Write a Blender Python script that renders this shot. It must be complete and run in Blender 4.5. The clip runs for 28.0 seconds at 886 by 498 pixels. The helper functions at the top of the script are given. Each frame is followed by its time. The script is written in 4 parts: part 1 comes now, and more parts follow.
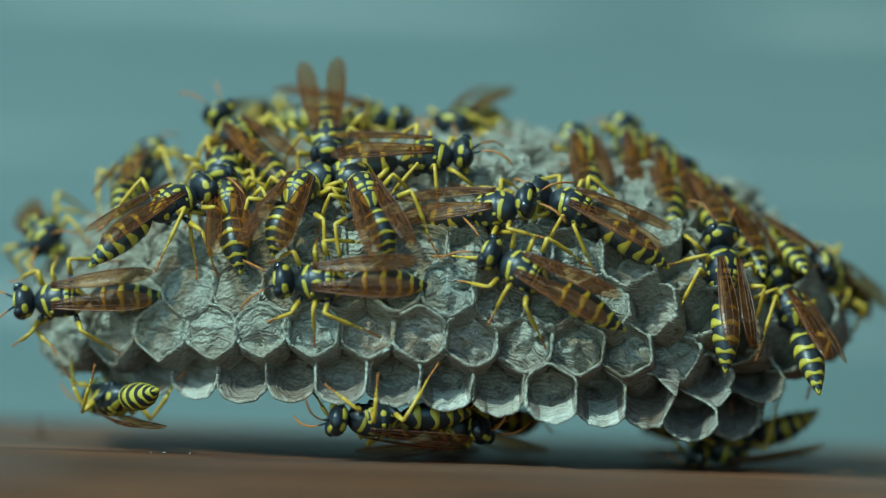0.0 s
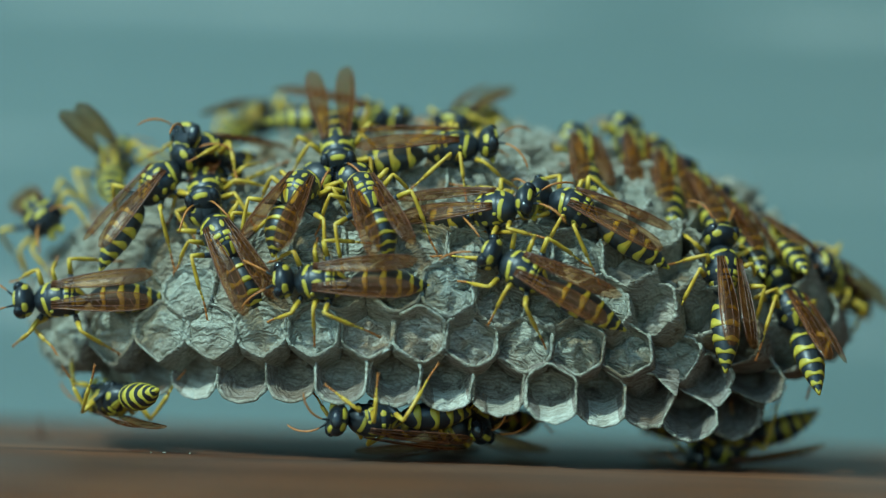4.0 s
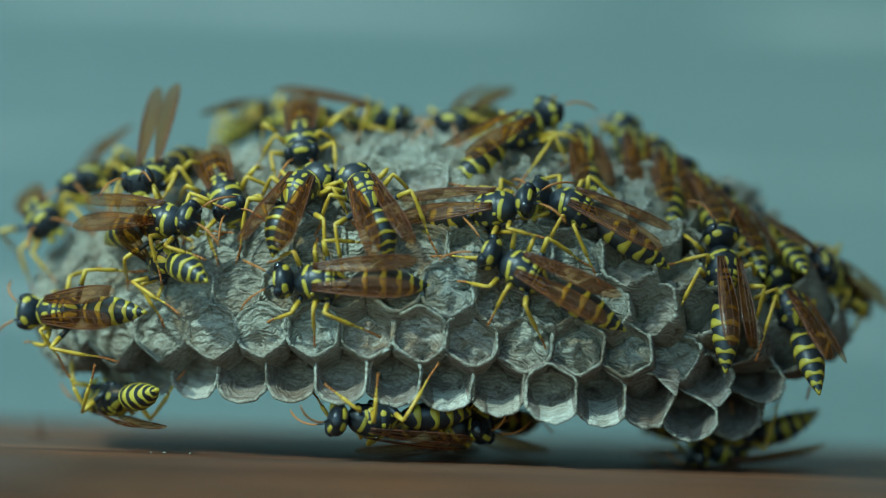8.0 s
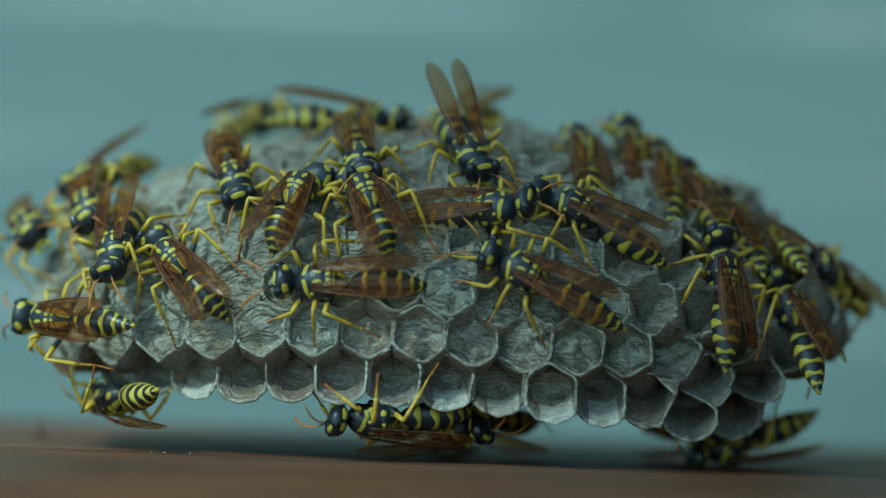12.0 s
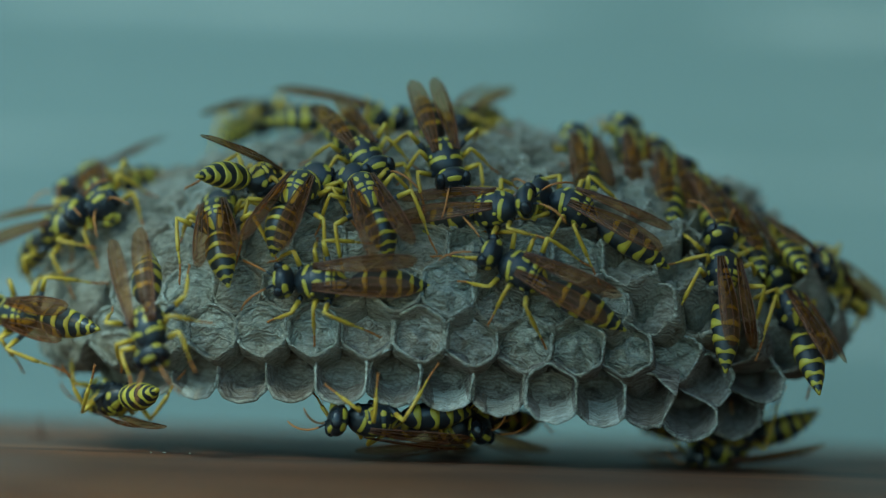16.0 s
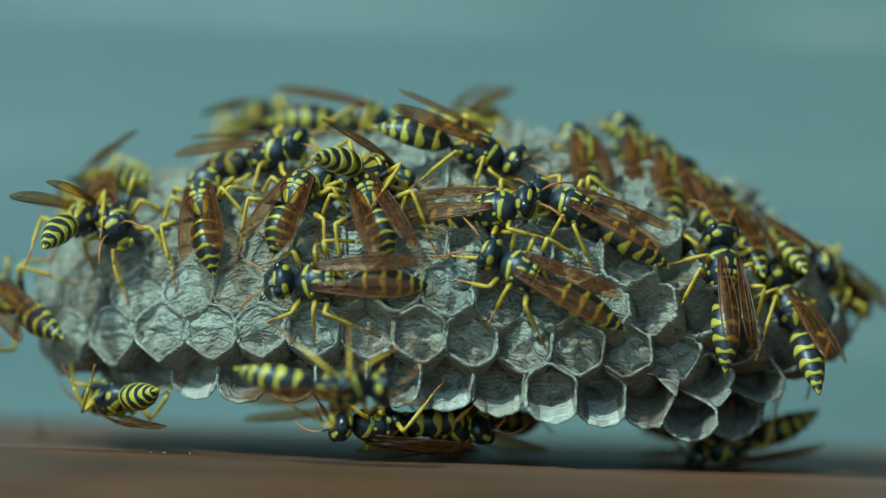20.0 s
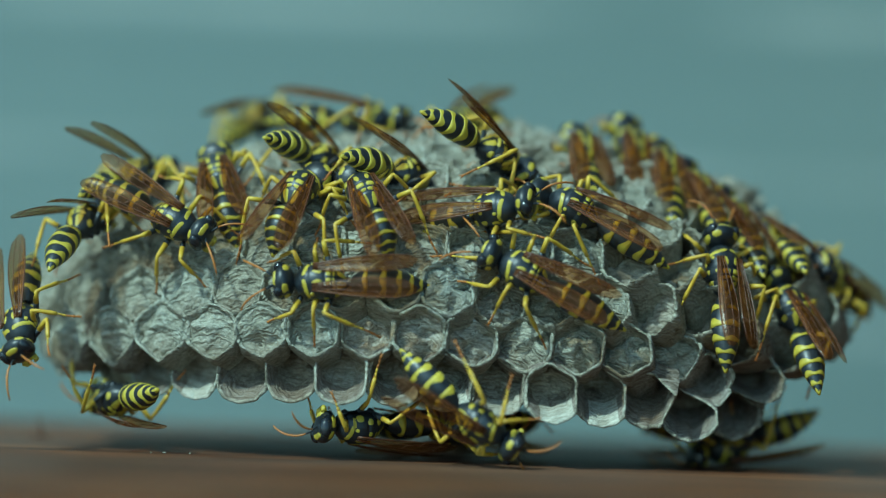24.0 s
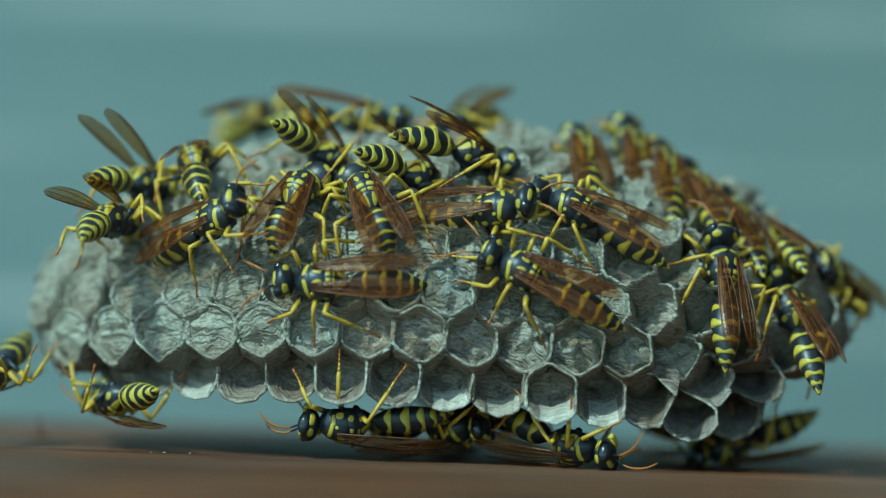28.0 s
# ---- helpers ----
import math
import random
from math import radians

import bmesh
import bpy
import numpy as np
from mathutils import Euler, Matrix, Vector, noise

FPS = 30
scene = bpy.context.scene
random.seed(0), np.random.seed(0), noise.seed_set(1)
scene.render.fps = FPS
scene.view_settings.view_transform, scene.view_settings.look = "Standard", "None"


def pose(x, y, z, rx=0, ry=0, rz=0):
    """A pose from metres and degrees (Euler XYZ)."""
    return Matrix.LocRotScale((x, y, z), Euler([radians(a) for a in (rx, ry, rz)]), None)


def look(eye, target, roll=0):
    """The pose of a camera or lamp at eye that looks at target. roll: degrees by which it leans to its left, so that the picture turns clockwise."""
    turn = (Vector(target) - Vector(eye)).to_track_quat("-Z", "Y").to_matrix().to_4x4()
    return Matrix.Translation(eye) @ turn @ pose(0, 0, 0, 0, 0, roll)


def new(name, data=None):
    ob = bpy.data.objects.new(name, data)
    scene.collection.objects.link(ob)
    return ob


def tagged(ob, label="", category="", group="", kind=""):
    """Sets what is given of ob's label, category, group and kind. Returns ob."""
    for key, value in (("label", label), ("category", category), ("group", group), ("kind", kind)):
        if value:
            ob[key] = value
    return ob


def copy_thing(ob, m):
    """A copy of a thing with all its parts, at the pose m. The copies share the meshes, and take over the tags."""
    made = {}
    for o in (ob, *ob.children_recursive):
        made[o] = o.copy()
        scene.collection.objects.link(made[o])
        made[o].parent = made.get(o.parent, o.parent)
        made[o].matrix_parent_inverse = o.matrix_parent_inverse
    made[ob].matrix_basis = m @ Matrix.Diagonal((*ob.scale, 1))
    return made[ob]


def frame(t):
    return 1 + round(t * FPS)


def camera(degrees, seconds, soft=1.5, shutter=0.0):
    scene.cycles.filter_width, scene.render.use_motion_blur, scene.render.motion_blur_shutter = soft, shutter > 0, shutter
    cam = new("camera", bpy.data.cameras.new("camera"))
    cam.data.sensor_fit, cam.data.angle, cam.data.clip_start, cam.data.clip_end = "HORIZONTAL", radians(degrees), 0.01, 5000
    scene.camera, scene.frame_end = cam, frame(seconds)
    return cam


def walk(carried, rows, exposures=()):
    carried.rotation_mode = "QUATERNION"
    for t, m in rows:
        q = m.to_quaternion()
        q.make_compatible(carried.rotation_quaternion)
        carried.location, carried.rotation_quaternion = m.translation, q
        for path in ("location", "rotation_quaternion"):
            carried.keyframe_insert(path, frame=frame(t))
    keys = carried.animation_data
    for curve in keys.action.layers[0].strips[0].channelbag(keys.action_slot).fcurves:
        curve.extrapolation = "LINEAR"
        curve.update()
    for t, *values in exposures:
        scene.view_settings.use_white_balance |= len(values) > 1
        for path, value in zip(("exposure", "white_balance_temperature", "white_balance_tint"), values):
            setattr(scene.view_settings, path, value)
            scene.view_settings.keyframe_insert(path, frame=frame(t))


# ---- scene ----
# The plan is in millimetres round the comb: across (right), up and depth from the camera.
MM = 0.001
EYE = Vector((0, -0.40, 0.0202))
cam = camera(12.0, 28.0, soft=1.3)
cam.data.dof.use_dof = True
cam.data.dof.focus_distance = 0.3965
cam.data.dof.aperture_fstop = 8.8
VIEW = look(EYE, EYE + Vector((0, 1, 0)), 2.0)
walk(cam, [(0.0, VIEW), (28.0, VIEW)], exposures=[(0.0, 0.63, 5070, -30), (28.0, 0.59, 5070, -30)])
AXES = VIEW.to_3x3()

# ---- world and sun ----
world = bpy.data.worlds.new("sky")
scene.world = world
world.use_nodes = True
wn = world.node_tree.nodes
sky = wn.new("ShaderNodeTexSky")
sky.sky_type, sky.sun_disc = "NISHITA", False
sky.sun_elevation, sky.sun_rotation = radians(47), radians(220)
world.node_tree.links.new(sky.outputs["Color"], wn["Background"].inputs["Color"])
wn["Background"].inputs["Strength"].default_value = 0.135
sun = new("sun", bpy.data.lights.new("sun", "SUN"))
sun.data.energy, sun.data.angle, sun.data.color = 2.12, radians(2.6), (1.0, 0.98, 0.945)
sun.matrix_world = look(Vector((-0.52, -0.62, 0.86)), Vector((0, 0, 0)))


# ---- materials ----
def shader(name, rough=0.5, metal=0.0):
    m = bpy.data.materials.new(name)
    m.use_nodes = True
    n = m.node_tree.nodes["Principled BSDF"]
    n.inputs["Roughness"].default_value, n.inputs["Metallic"].default_value = rough, metal
    return m, m.node_tree.nodes, m.node_tree.links, n


def noise_node(ns, ls, scale, stretch=(1, 1, 1), detail=4.0, distort=0.0, space="Object"):
    tc, mp, tx = ns.new("ShaderNodeTexCoord"), ns.new("ShaderNodeMapping"), ns.new("ShaderNodeTexNoise")
    mp.inputs["Scale"].default_value = stretch
    tx.inputs["Scale"].default_value, tx.inputs["Detail"].default_value = scale, detail
    tx.inputs["Distortion"].default_value = distort
    ls.new(tc.outputs[space], mp.inputs["Vector"])
    ls.new(mp.outputs["Vector"], tx.inputs["Vector"])
    return tx.outputs["Fac"]


def ramp(ns, ls, fac, stops):
    r = ns.new("ShaderNodeValToRGB")
    el = r.color_ramp.elements
    while len(el) < len(stops):
        el.new(0.5)
    for e, (p, c) in zip(el, stops):
        e.position, e.color = p, (*c, 1)
    ls.new(fac, r.inputs["Fac"])
    return r.outputs["Color"]


def mixed(ns, ls, fac, a, b, mode="MIX"):
    x = ns.new("ShaderNodeMix")
    x.data_type, x.blend_type = "RGBA", mode
    for sock, v in ((x.inputs[0], fac), (x.inputs[6], a), (x.inputs[7], b)):
        if isinstance(v, (int, float)):
            sock.default_value = v
        elif isinstance(v, tuple):
            sock.default_value = (*v, 1)
        else:
            ls.new(v, sock)
    return x.outputs[2]


def bump(ns, ls, n, height, strength, dist):
    b = ns.new("ShaderNodeBump")
    b.inputs["Strength"].default_value, b.inputs["Distance"].default_value = strength, dist
    ls.new(height, b.inputs["Height"])
    ls.new(b.outputs["Normal"], n.inputs["Normal"])


def shell_material(name, a, b, rough, scale=900, coat=0.0):
    """Insect shell: two tones, fine pits."""
    m, ns, ls, n = shader(name, rough)
    f = noise_node(ns, ls, scale)
    ls.new(ramp(ns, ls, f, [(0.3, a), (0.7, b)]), n.inputs["Base Color"])
    bump(ns, ls, n, noise_node(ns, ls, scale * 7, detail=3.0), 0.5, 0.00004)
    n.inputs["Coat Weight"].default_value = coat
    return m


BLACK = shell_material("black_shell", (0.009, 0.011, 0.014), (0.027, 0.032, 0.039), 0.36)
YELLOW = shell_material("yellow_shell", (0.42, 0.330, 0.028), (0.55, 0.455, 0.055), 0.40)
LEG_YELLOW = shell_material("leg_yellow", (0.44, 0.26, 0.018), (0.60, 0.43, 0.045), 0.42, 400)
ORANGE = shell_material("orange_brown", (0.30, 0.11, 0.02), (0.42, 0.17, 0.03), 0.45, 500)
EYE_BLACK = shell_material("eye_black", (0.008, 0.010, 0.014), (0.02, 0.022, 0.026), 0.16)
VEIN = shell_material("wing_vein", (0.05, 0.016, 0.006), (0.12, 0.042, 0.012), 0.35, 400)


def wing_material(name, thin_lo, thin_hi):
    """Translucent amber membrane; thin_lo and thin_hi say how much of it hides what lies behind."""
    m, ns, ls, n = shader(name, 0.19)
    f = noise_node(ns, ls, 260, (1, 3, 1), detail=5.0)
    ls.new(ramp(ns, ls, f, [(0.3, (0.10, 0.040, 0.013)), (0.7, (0.25, 0.10, 0.028))]), n.inputs["Base Color"])
    n.inputs["Specular IOR Level"].default_value = 0.6
    tr, mx = ns.new("ShaderNodeBsdfTransparent"), ns.new("ShaderNodeMixShader")
    tr.inputs["Color"].default_value = (0.90, 0.73, 0.50, 1)
    thin = ramp(ns, ls, noise_node(ns, ls, 180, detail=2.0), [(0.3, (thin_lo,) * 3), (0.75, (thin_hi,) * 3)])
    tc, sep, away = ns.new("ShaderNodeTexCoord"), ns.new("ShaderNodeSeparateXYZ"), ns.new("ShaderNodeMapRange")
    ls.new(tc.outputs["Object"], sep.inputs[0])
    ls.new(sep.outputs["X"], away.inputs["Value"])
    for k, v in (("From Min", -0.004), ("From Max", -0.0098), ("To Min", 0.0), ("To Max", 0.75)):
        away.inputs[k].default_value = v
    thin = mixed(ns, ls, away.outputs[0], thin, (0.13, 0.13, 0.13))       # tips are clearer
    ls.new(mixed(ns, ls, away.outputs[0], (0.90, 0.73, 0.50), (0.86, 0.80, 0.72)), tr.inputs["Color"])
    ls.new(thin, mx.inputs[0])
    ls.new(tr.outputs[0], mx.inputs[1])
    ls.new(n.outputs[0], mx.inputs[2])
    ls.new(mx.outputs[0], ns["Material Output"].inputs["Surface"])
    bump(ns, ls, n, noise_node(ns, ls, 1500, (1, 6, 1)), 0.4, 0.00008)
    return m


WING = wing_material("wing_membrane", 0.06, 0.22)
WING_EDGE = wing_material("wing_front_margin", 0.34, 0.62)


def paper_material(name, lo, mid, hi, streak=1.0, rings=0.32):
    """Chewed wood fibre: laid in thin curved layers, with fibres, blotches, and change from cell to cell."""
    m, ns, ls, n = shader(name, 0.88)
    n.inputs["Specular IOR Level"].default_value = 0.25
    info = ns.new("ShaderNodeObjectInfo")
    tc, mp, sh = ns.new("ShaderNodeTexCoord"), ns.new("ShaderNodeMapping"), ns.new("ShaderNodeVectorMath")
    sh.operation = "SCALE"
    sh.inputs[0].default_value = (3.0, 5.0, 7.0)
    ls.new(info.outputs["Random"], sh.inputs["Scale"])
    mp.inputs["Scale"].default_value = (0.42, 1.5, 2.2)
    ls.new(tc.outputs["Object"], mp.inputs["Vector"])
    ls.new(sh.outputs[0], mp.inputs["Location"])
    out = []
    for scale, detail, distort in ((560, 5.0, 2.2), (3400, 4.0, 1.2)):
        tx = ns.new("ShaderNodeTexNoise")
        tx.inputs["Scale"].default_value, tx.inputs["Detail"].default_value, tx.inputs["Distortion"].default_value = scale, detail, distort
        ls.new(mp.outputs["Vector"], tx.inputs["Vector"])
        out.append(tx.outputs["Fac"])
    layers, fibre = out
    # each load of pulp leaves a thin band round the cell's mouth
    mv, wv = ns.new("ShaderNodeMapping"), ns.new("ShaderNodeTexWave")
    mv.inputs["Location"].default_value = (0.0004, 0.0030, 0.0032)
    ls.new(tc.outputs["Object"], mv.inputs["Vector"])
    wv.wave_type, wv.rings_direction = "RINGS", "SPHERICAL"
    for k, v in (("Scale", 700.0), ("Distortion", 12.0), ("Detail", 4.0), ("Detail Scale", 1.1), ("Detail Roughness", 0.6)):
        wv.inputs[k].default_value = v
    ls.new(mv.outputs["Vector"], wv.inputs["Vector"])
    bands = wv.outputs["Fac"]
    c = ramp(ns, ls, layers, [(0.34, lo), (0.47, mid), (0.62, hi)])
    c = mixed(ns, ls, rings, c, ramp(ns, ls, bands, [(0.06, (0.36, 0.34, 0.31)), (0.40, (1.0,) * 3)]), "MULTIPLY")
    c = mixed(ns, ls, 0.65, c, ramp(ns, ls, fibre, [(0.36, (0.46, 0.44, 0.41)), (0.56, (1.0,) * 3)]), "MULTIPLY")
    blot = noise_node(ns, ls, 110, detail=3.0, space="Object")
    c = mixed(ns, ls, ramp(ns, ls, blot, [(0.50, (0,) * 3), (0.75, (0.6,) * 3)]), c, (0.22, 0.16, 0.105))
    c = mixed(ns, ls, 0.8, c, ramp(ns, ls, info.outputs["Random"], [(0.0, (0.74, 0.68, 0.60)), (0.35, (0.91, 0.88, 0.83)), (0.7, (1.0, 0.99, 0.95)), (1.0, (0.90, 0.93, 0.94))]), "MULTIPLY")
    ls.new(c, n.inputs["Base Color"])
    relief = mixed(ns, ls, 0.45, mixed(ns, ls, 0.35, layers, fibre), bands)
    bump(ns, ls, n, relief, 0.7 * streak, 0.00042)
    return m


PAPER = paper_material("grey_paper", (0.225, 0.216, 0.172), (0.38, 0.371, 0.309), (0.485, 0.478, 0.407))
LIP = paper_material("pale_paper_lip", (0.25, 0.242, 0.197), (0.42, 0.411, 0.348), (0.58, 0.575, 0.497), 0.7, 0.35)
# fresh white paper, with sunlight on the lowest lips put into its colour
LIT_FRESH = paper_material("fresh_sunlit_paper", (0.42, 0.42, 0.368), (0.62, 0.62, 0.552), (0.78, 0.78, 0.699), 0.5, 0.2)
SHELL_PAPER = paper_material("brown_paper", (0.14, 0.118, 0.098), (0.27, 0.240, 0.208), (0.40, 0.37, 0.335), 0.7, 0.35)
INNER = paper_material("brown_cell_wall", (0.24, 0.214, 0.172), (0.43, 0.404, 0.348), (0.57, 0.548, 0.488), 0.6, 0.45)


def wood_material():
    m, ns, ls, n = shader("stained_wood", 0.50)
    n.inputs["Specular IOR Level"].default_value = 0.22
    g = noise_node(ns, ls, 40, (0.28, 1.6, 1.6), detail=8.0, distort=0.6)
    fine = noise_node(ns, ls, 300, (0.14, 1, 1), detail=7.0, distort=0.3)
    crack = noise_node(ns, ls, 150, (0.12, 1, 1), detail=4.0, distort=0.6)
    c = ramp(ns, ls, g, [(0.34, (0.070, 0.034, 0.020)), (0.50, (0.17, 0.068, 0.026)), (0.66, (0.27, 0.112, 0.040))])
    c = mixed(ns, ls, 0.85, c, ramp(ns, ls, fine, [(0.38, (0.22, 0.20, 0.19)), (0.56, (1.0,) * 3)]), "MULTIPLY")
    hair = noise_node(ns, ls, 1300, (0.06, 1, 1), detail=4.0, distort=0.2)
    c = mixed(ns, ls, 0.7, c, ramp(ns, ls, hair, [(0.40, (0.42, 0.40, 0.38)), (0.54, (1.0,) * 3)]), "MULTIPLY")
    faded = ramp(ns, ls, noise_node(ns, ls, 34, (0.45, 1, 1), detail=5.0), [(0.46, (0,) * 3), (0.66, (0.6,) * 3)])
    c = mixed(ns, ls, faded, c, (0.130, 0.086, 0.062))      # greyed where the stain has worn off
    c = mixed(ns, ls, ramp(ns, ls, crack, [(0.30, (0.85,) * 3), (0.37, (0.0,) * 3)]), c, (0.022, 0.012, 0.008))
    ls.new(c, n.inputs["Base Color"])
    bump(ns, ls, n, fine, 0.7, 0.0004)
    return m


def wall_material():
    """Old blue-green paint: cloudy, streaked along the boards, highlights painted pale beside the joints, and a few
    pale blotches.
    """
    m, ns, ls, n = shader("blue_green_paint", 0.55)
    g = noise_node(ns, ls, 14, (0.35, 1, 2.2), detail=5.0)
    s = noise_node(ns, ls, 120, (0.05, 1, 1.2), detail=4.0)
    c = ramp(ns, ls, g, [(0.3, (0.163, 0.212, 0.207)), (0.7, (0.195, 0.245, 0.236))])
    c = mixed(ns, ls, 0.35, c, ramp(ns, ls, s, [(0.4, (0.80, 0.82, 0.82)), (0.7, (1.0,) * 3)]), "MULTIPLY")
    tc, sep, add, sin = ns.new("ShaderNodeTexCoord"), ns.new("ShaderNodeSeparateXYZ"), ns.new("ShaderNodeMath"), ns.new("ShaderNodeMath")
    ls.new(tc.outputs["Object"], sep.inputs[0])
    add.operation, sin.operation = "MULTIPLY_ADD", "COSINE"
    add.inputs[1].default_value = 2 * math.pi / 0.0201
    add.inputs[2].default_value = 2 * math.pi * (0.0489 / 0.0201)
    ls.new(sep.outputs["Z"], add.inputs[0])
    ls.new(add.outputs[0], sin.inputs[0])
    # light caught on the board edges, painted as broken pale bands
    edge = ramp(ns, ls, sin.outputs[0], [(0.80, (0,) * 3), (1.0, (1,) * 3)])
    lit_streaks = ramp(ns, ls, noise_node(ns, ls, 26, (0.5, 1, 5), detail=4.0, distort=0.4), [(0.38, (0,) * 3), (0.58, (0.9,) * 3)])
    c = mixed(ns, ls, mixed(ns, ls, 1.0, edge, lit_streaks, "MULTIPLY"), c, (0.37, 0.40, 0.38))
    # pale blotches scattered at random over the boards
    pale_blot = ramp(ns, ls, noise_node(ns, ls, 30, (0.6, 1, 1.1), detail=6.0), [(0.60, (0,) * 3), (0.74, (0.7,) * 3)])
    c = mixed(ns, ls, pale_blot, c, (0.36, 0.39, 0.37))
    ls.new(c, n.inputs["Base Color"])
    bump(ns, ls, n, s, 0.3, 0.0006)
    return m


WOOD, WALL = wood_material(), wall_material()


# ---- mesh helpers, all in millimetres ----
def part(name, bm, mats, parent=None, label="", smooth=True, m=None):
    me = bpy.data.meshes.new(name)
    bmesh.ops.recalc_face_normals(bm, faces=bm.faces[:])
    for v in bm.verts:
        v.co *= MM
    for f in bm.faces:
        f.smooth = smooth
    bm.to_mesh(me)
    bm.free()
    for x in mats if isinstance(mats, (list, tuple)) else [mats]:
        me.materials.append(x)
    ob = new(name, me)
    if parent is not None:
        ob.parent = parent
    if m is not None:
        ob.matrix_basis = m
    return tagged(ob, label=label)


def rings(bm, loops, mat=0, closed=True, caps=(False, False)):
    """Skin a row of vertex loops (each a list of points). Returns the vertex rows."""
    rows = [[bm.verts.new(p) for p in loop] for loop in loops]
    n = len(rows[0])
    for a, b in zip(rows, rows[1:]):
        for i in range(n if closed else n - 1):
            j = (i + 1) % n
            bm.faces.new((a[i], a[j], b[j], b[i])).material_index = mat
    for k, cap in ((0, caps[0]), (-1, caps[1])):
        if cap:
            bm.faces.new(rows[k]).material_index = mat
    return rows


def tube(bm, pts, radii, n=8, mat=0, flat=1.0):
    pts = [Vector(p) for p in pts]
    loops = []
    side = Vector((0, 1, 0.013))
    for i, p in enumerate(pts):
        d = (pts[min(i + 1, len(pts) - 1)] - pts[max(i - 1, 0)]).normalized()
        u = d.cross(side).normalized()
        w = u.cross(d)
        loops.append([p + float(radii[i]) * (math.cos(a) * u * flat + math.sin(a) * w) for a in np.linspace(0, 2 * math.pi, n, endpoint=False)])
    return rings(bm, loops, mat, caps=(True, True))


def ball(bm, c, r, nu=14, nv=9, mat=0):
    c = Vector(c)
    loops = []
    for i in range(nv):
        a = math.pi * (i + 0.35) / (nv - 0.3)
        loops.append([c + Vector((r[0] * math.cos(a), r[1] * math.sin(a) * math.cos(b), r[2] * math.sin(a) * math.sin(b))) for b in np.linspace(0, 2 * math.pi, nu, endpoint=False)])
    rings(bm, loops, mat, caps=(True, True))


def smooth_interp(x, xs, ys):
    """Monotone table lookup with eased steps."""
    return float(np.mean([np.interp(x + o, xs, ys) for o in (-0.22, -0.1, 0.0, 0.1, 0.22)]))


def patch(bm, skin, x0, x1, a0, a1, mat, lift=0.035, square=0.55, slant=0.0):
    """A rounded patch of colour lying proud of a skin(x, angle, lift)."""
    k = 8
    grid = []
    for i in range(k + 1):
        row = []
        for j in range(k + 1):
            u, v = 2 * i / k - 1, 2 * j / k - 1
            uu, vv = u * math.sqrt(1 - square * v * v / 2), v * math.sqrt(1 - square * u * u / 2)
            edge = max(abs(u), abs(v))
            h = lift if edge < 0.99 else -0.03
            row.append(bm.verts.new(skin((x0 + x1) / 2 + uu * (x1 - x0) / 2 - slant * (vv + 1), (a0 + a1) / 2 + vv * (a1 - a0) / 2, h)))
        grid.append(row)
    for i in range(k):
        for j in range(k):
            bm.faces.new((grid[i][j], grid[i + 1][j], grid[i + 1][j + 1], grid[i][j + 1])).material_index = mat


# ---- the wasp: head to +x, back to +z, thorax at the origin ----
WASP = 0.93
HIPS = {"front": (1.75, 0.75, -1.25), "middle": (0.25, 0.85, -1.4), "hind": (-1.25, 0.85, -1.35)}
REACH = {"front": (2.9, 4.2), "middle": (3.2, 4.9), "hind": (4.2, 6.9)}
STAND = {"front": (5.4, 3.2, -2.9), "middle": (0.6, 5.7, -2.9), "hind": (-6.0, 5.0, -2.9)}


def thorax_skin(x, a, lift=0.0):
    r = smooth_interp(x, [-2.95, -2.75, -2.3, -1.7, -0.8, 0.3, 1.3, 2.0, 2.5, 2.75, 2.9], [0.0, 0.22, 0.5, 0.78, 0.97, 1.0, 0.93, 0.76, 0.52, 0.25, 0.0])
    r *= 1.0 + 0.025 * math.exp(-((x + 1.0) / 0.25) ** 2) * (math.cos(a) > 0)
    if math.cos(a) > -0.2:
        for at, wide, deep in ((1.42 - 0.35 * abs(math.sin(a)), 0.10, 0.035), (-0.36, 0.09, 0.045), (-1.07, 0.07, 0.05), (-1.46, 0.08, 0.06)):
            r -= deep * math.exp(-((x - at) / wide) ** 2)
    drop = -0.25 * max(0.0, -x - 0.8) + (-0.12 * max(0.0, x - 0.8))
    return Vector((x, (1.86 * r + lift) * math.sin(a), drop + (1.74 * r + lift) * math.cos(a)))


def head_skin(x, a, lift=0.0):
    r = math.sqrt(max(0.0, 1 - (x / 1.06) ** 2)) ** 0.9
    wide = 1.0 - 0.16 * (1 - math.cos(a)) / 2
    return Vector((x + (lift if x > 0.5 else 0), (1.86 * r + lift) * math.sin(a) * wide, (1.68 * r + lift) * math.cos(a)))


def spine(curl):
    """The bent middle line of an abdomen, s from 0 to 8.6: points and headings."""
    p, out = Vector((0, 0, 0)), []
    for i in range(87):
        s = i * 0.1
        phi = radians(-4 + curl * (s / 8.6) ** 1.2)
        d = Vector((-math.cos(phi), 0, -math.sin(phi)))
        out.append((p.copy(), d, Vector((-math.sin(phi), 0, math.cos(phi)))))
        p += d * 0.1
    return out


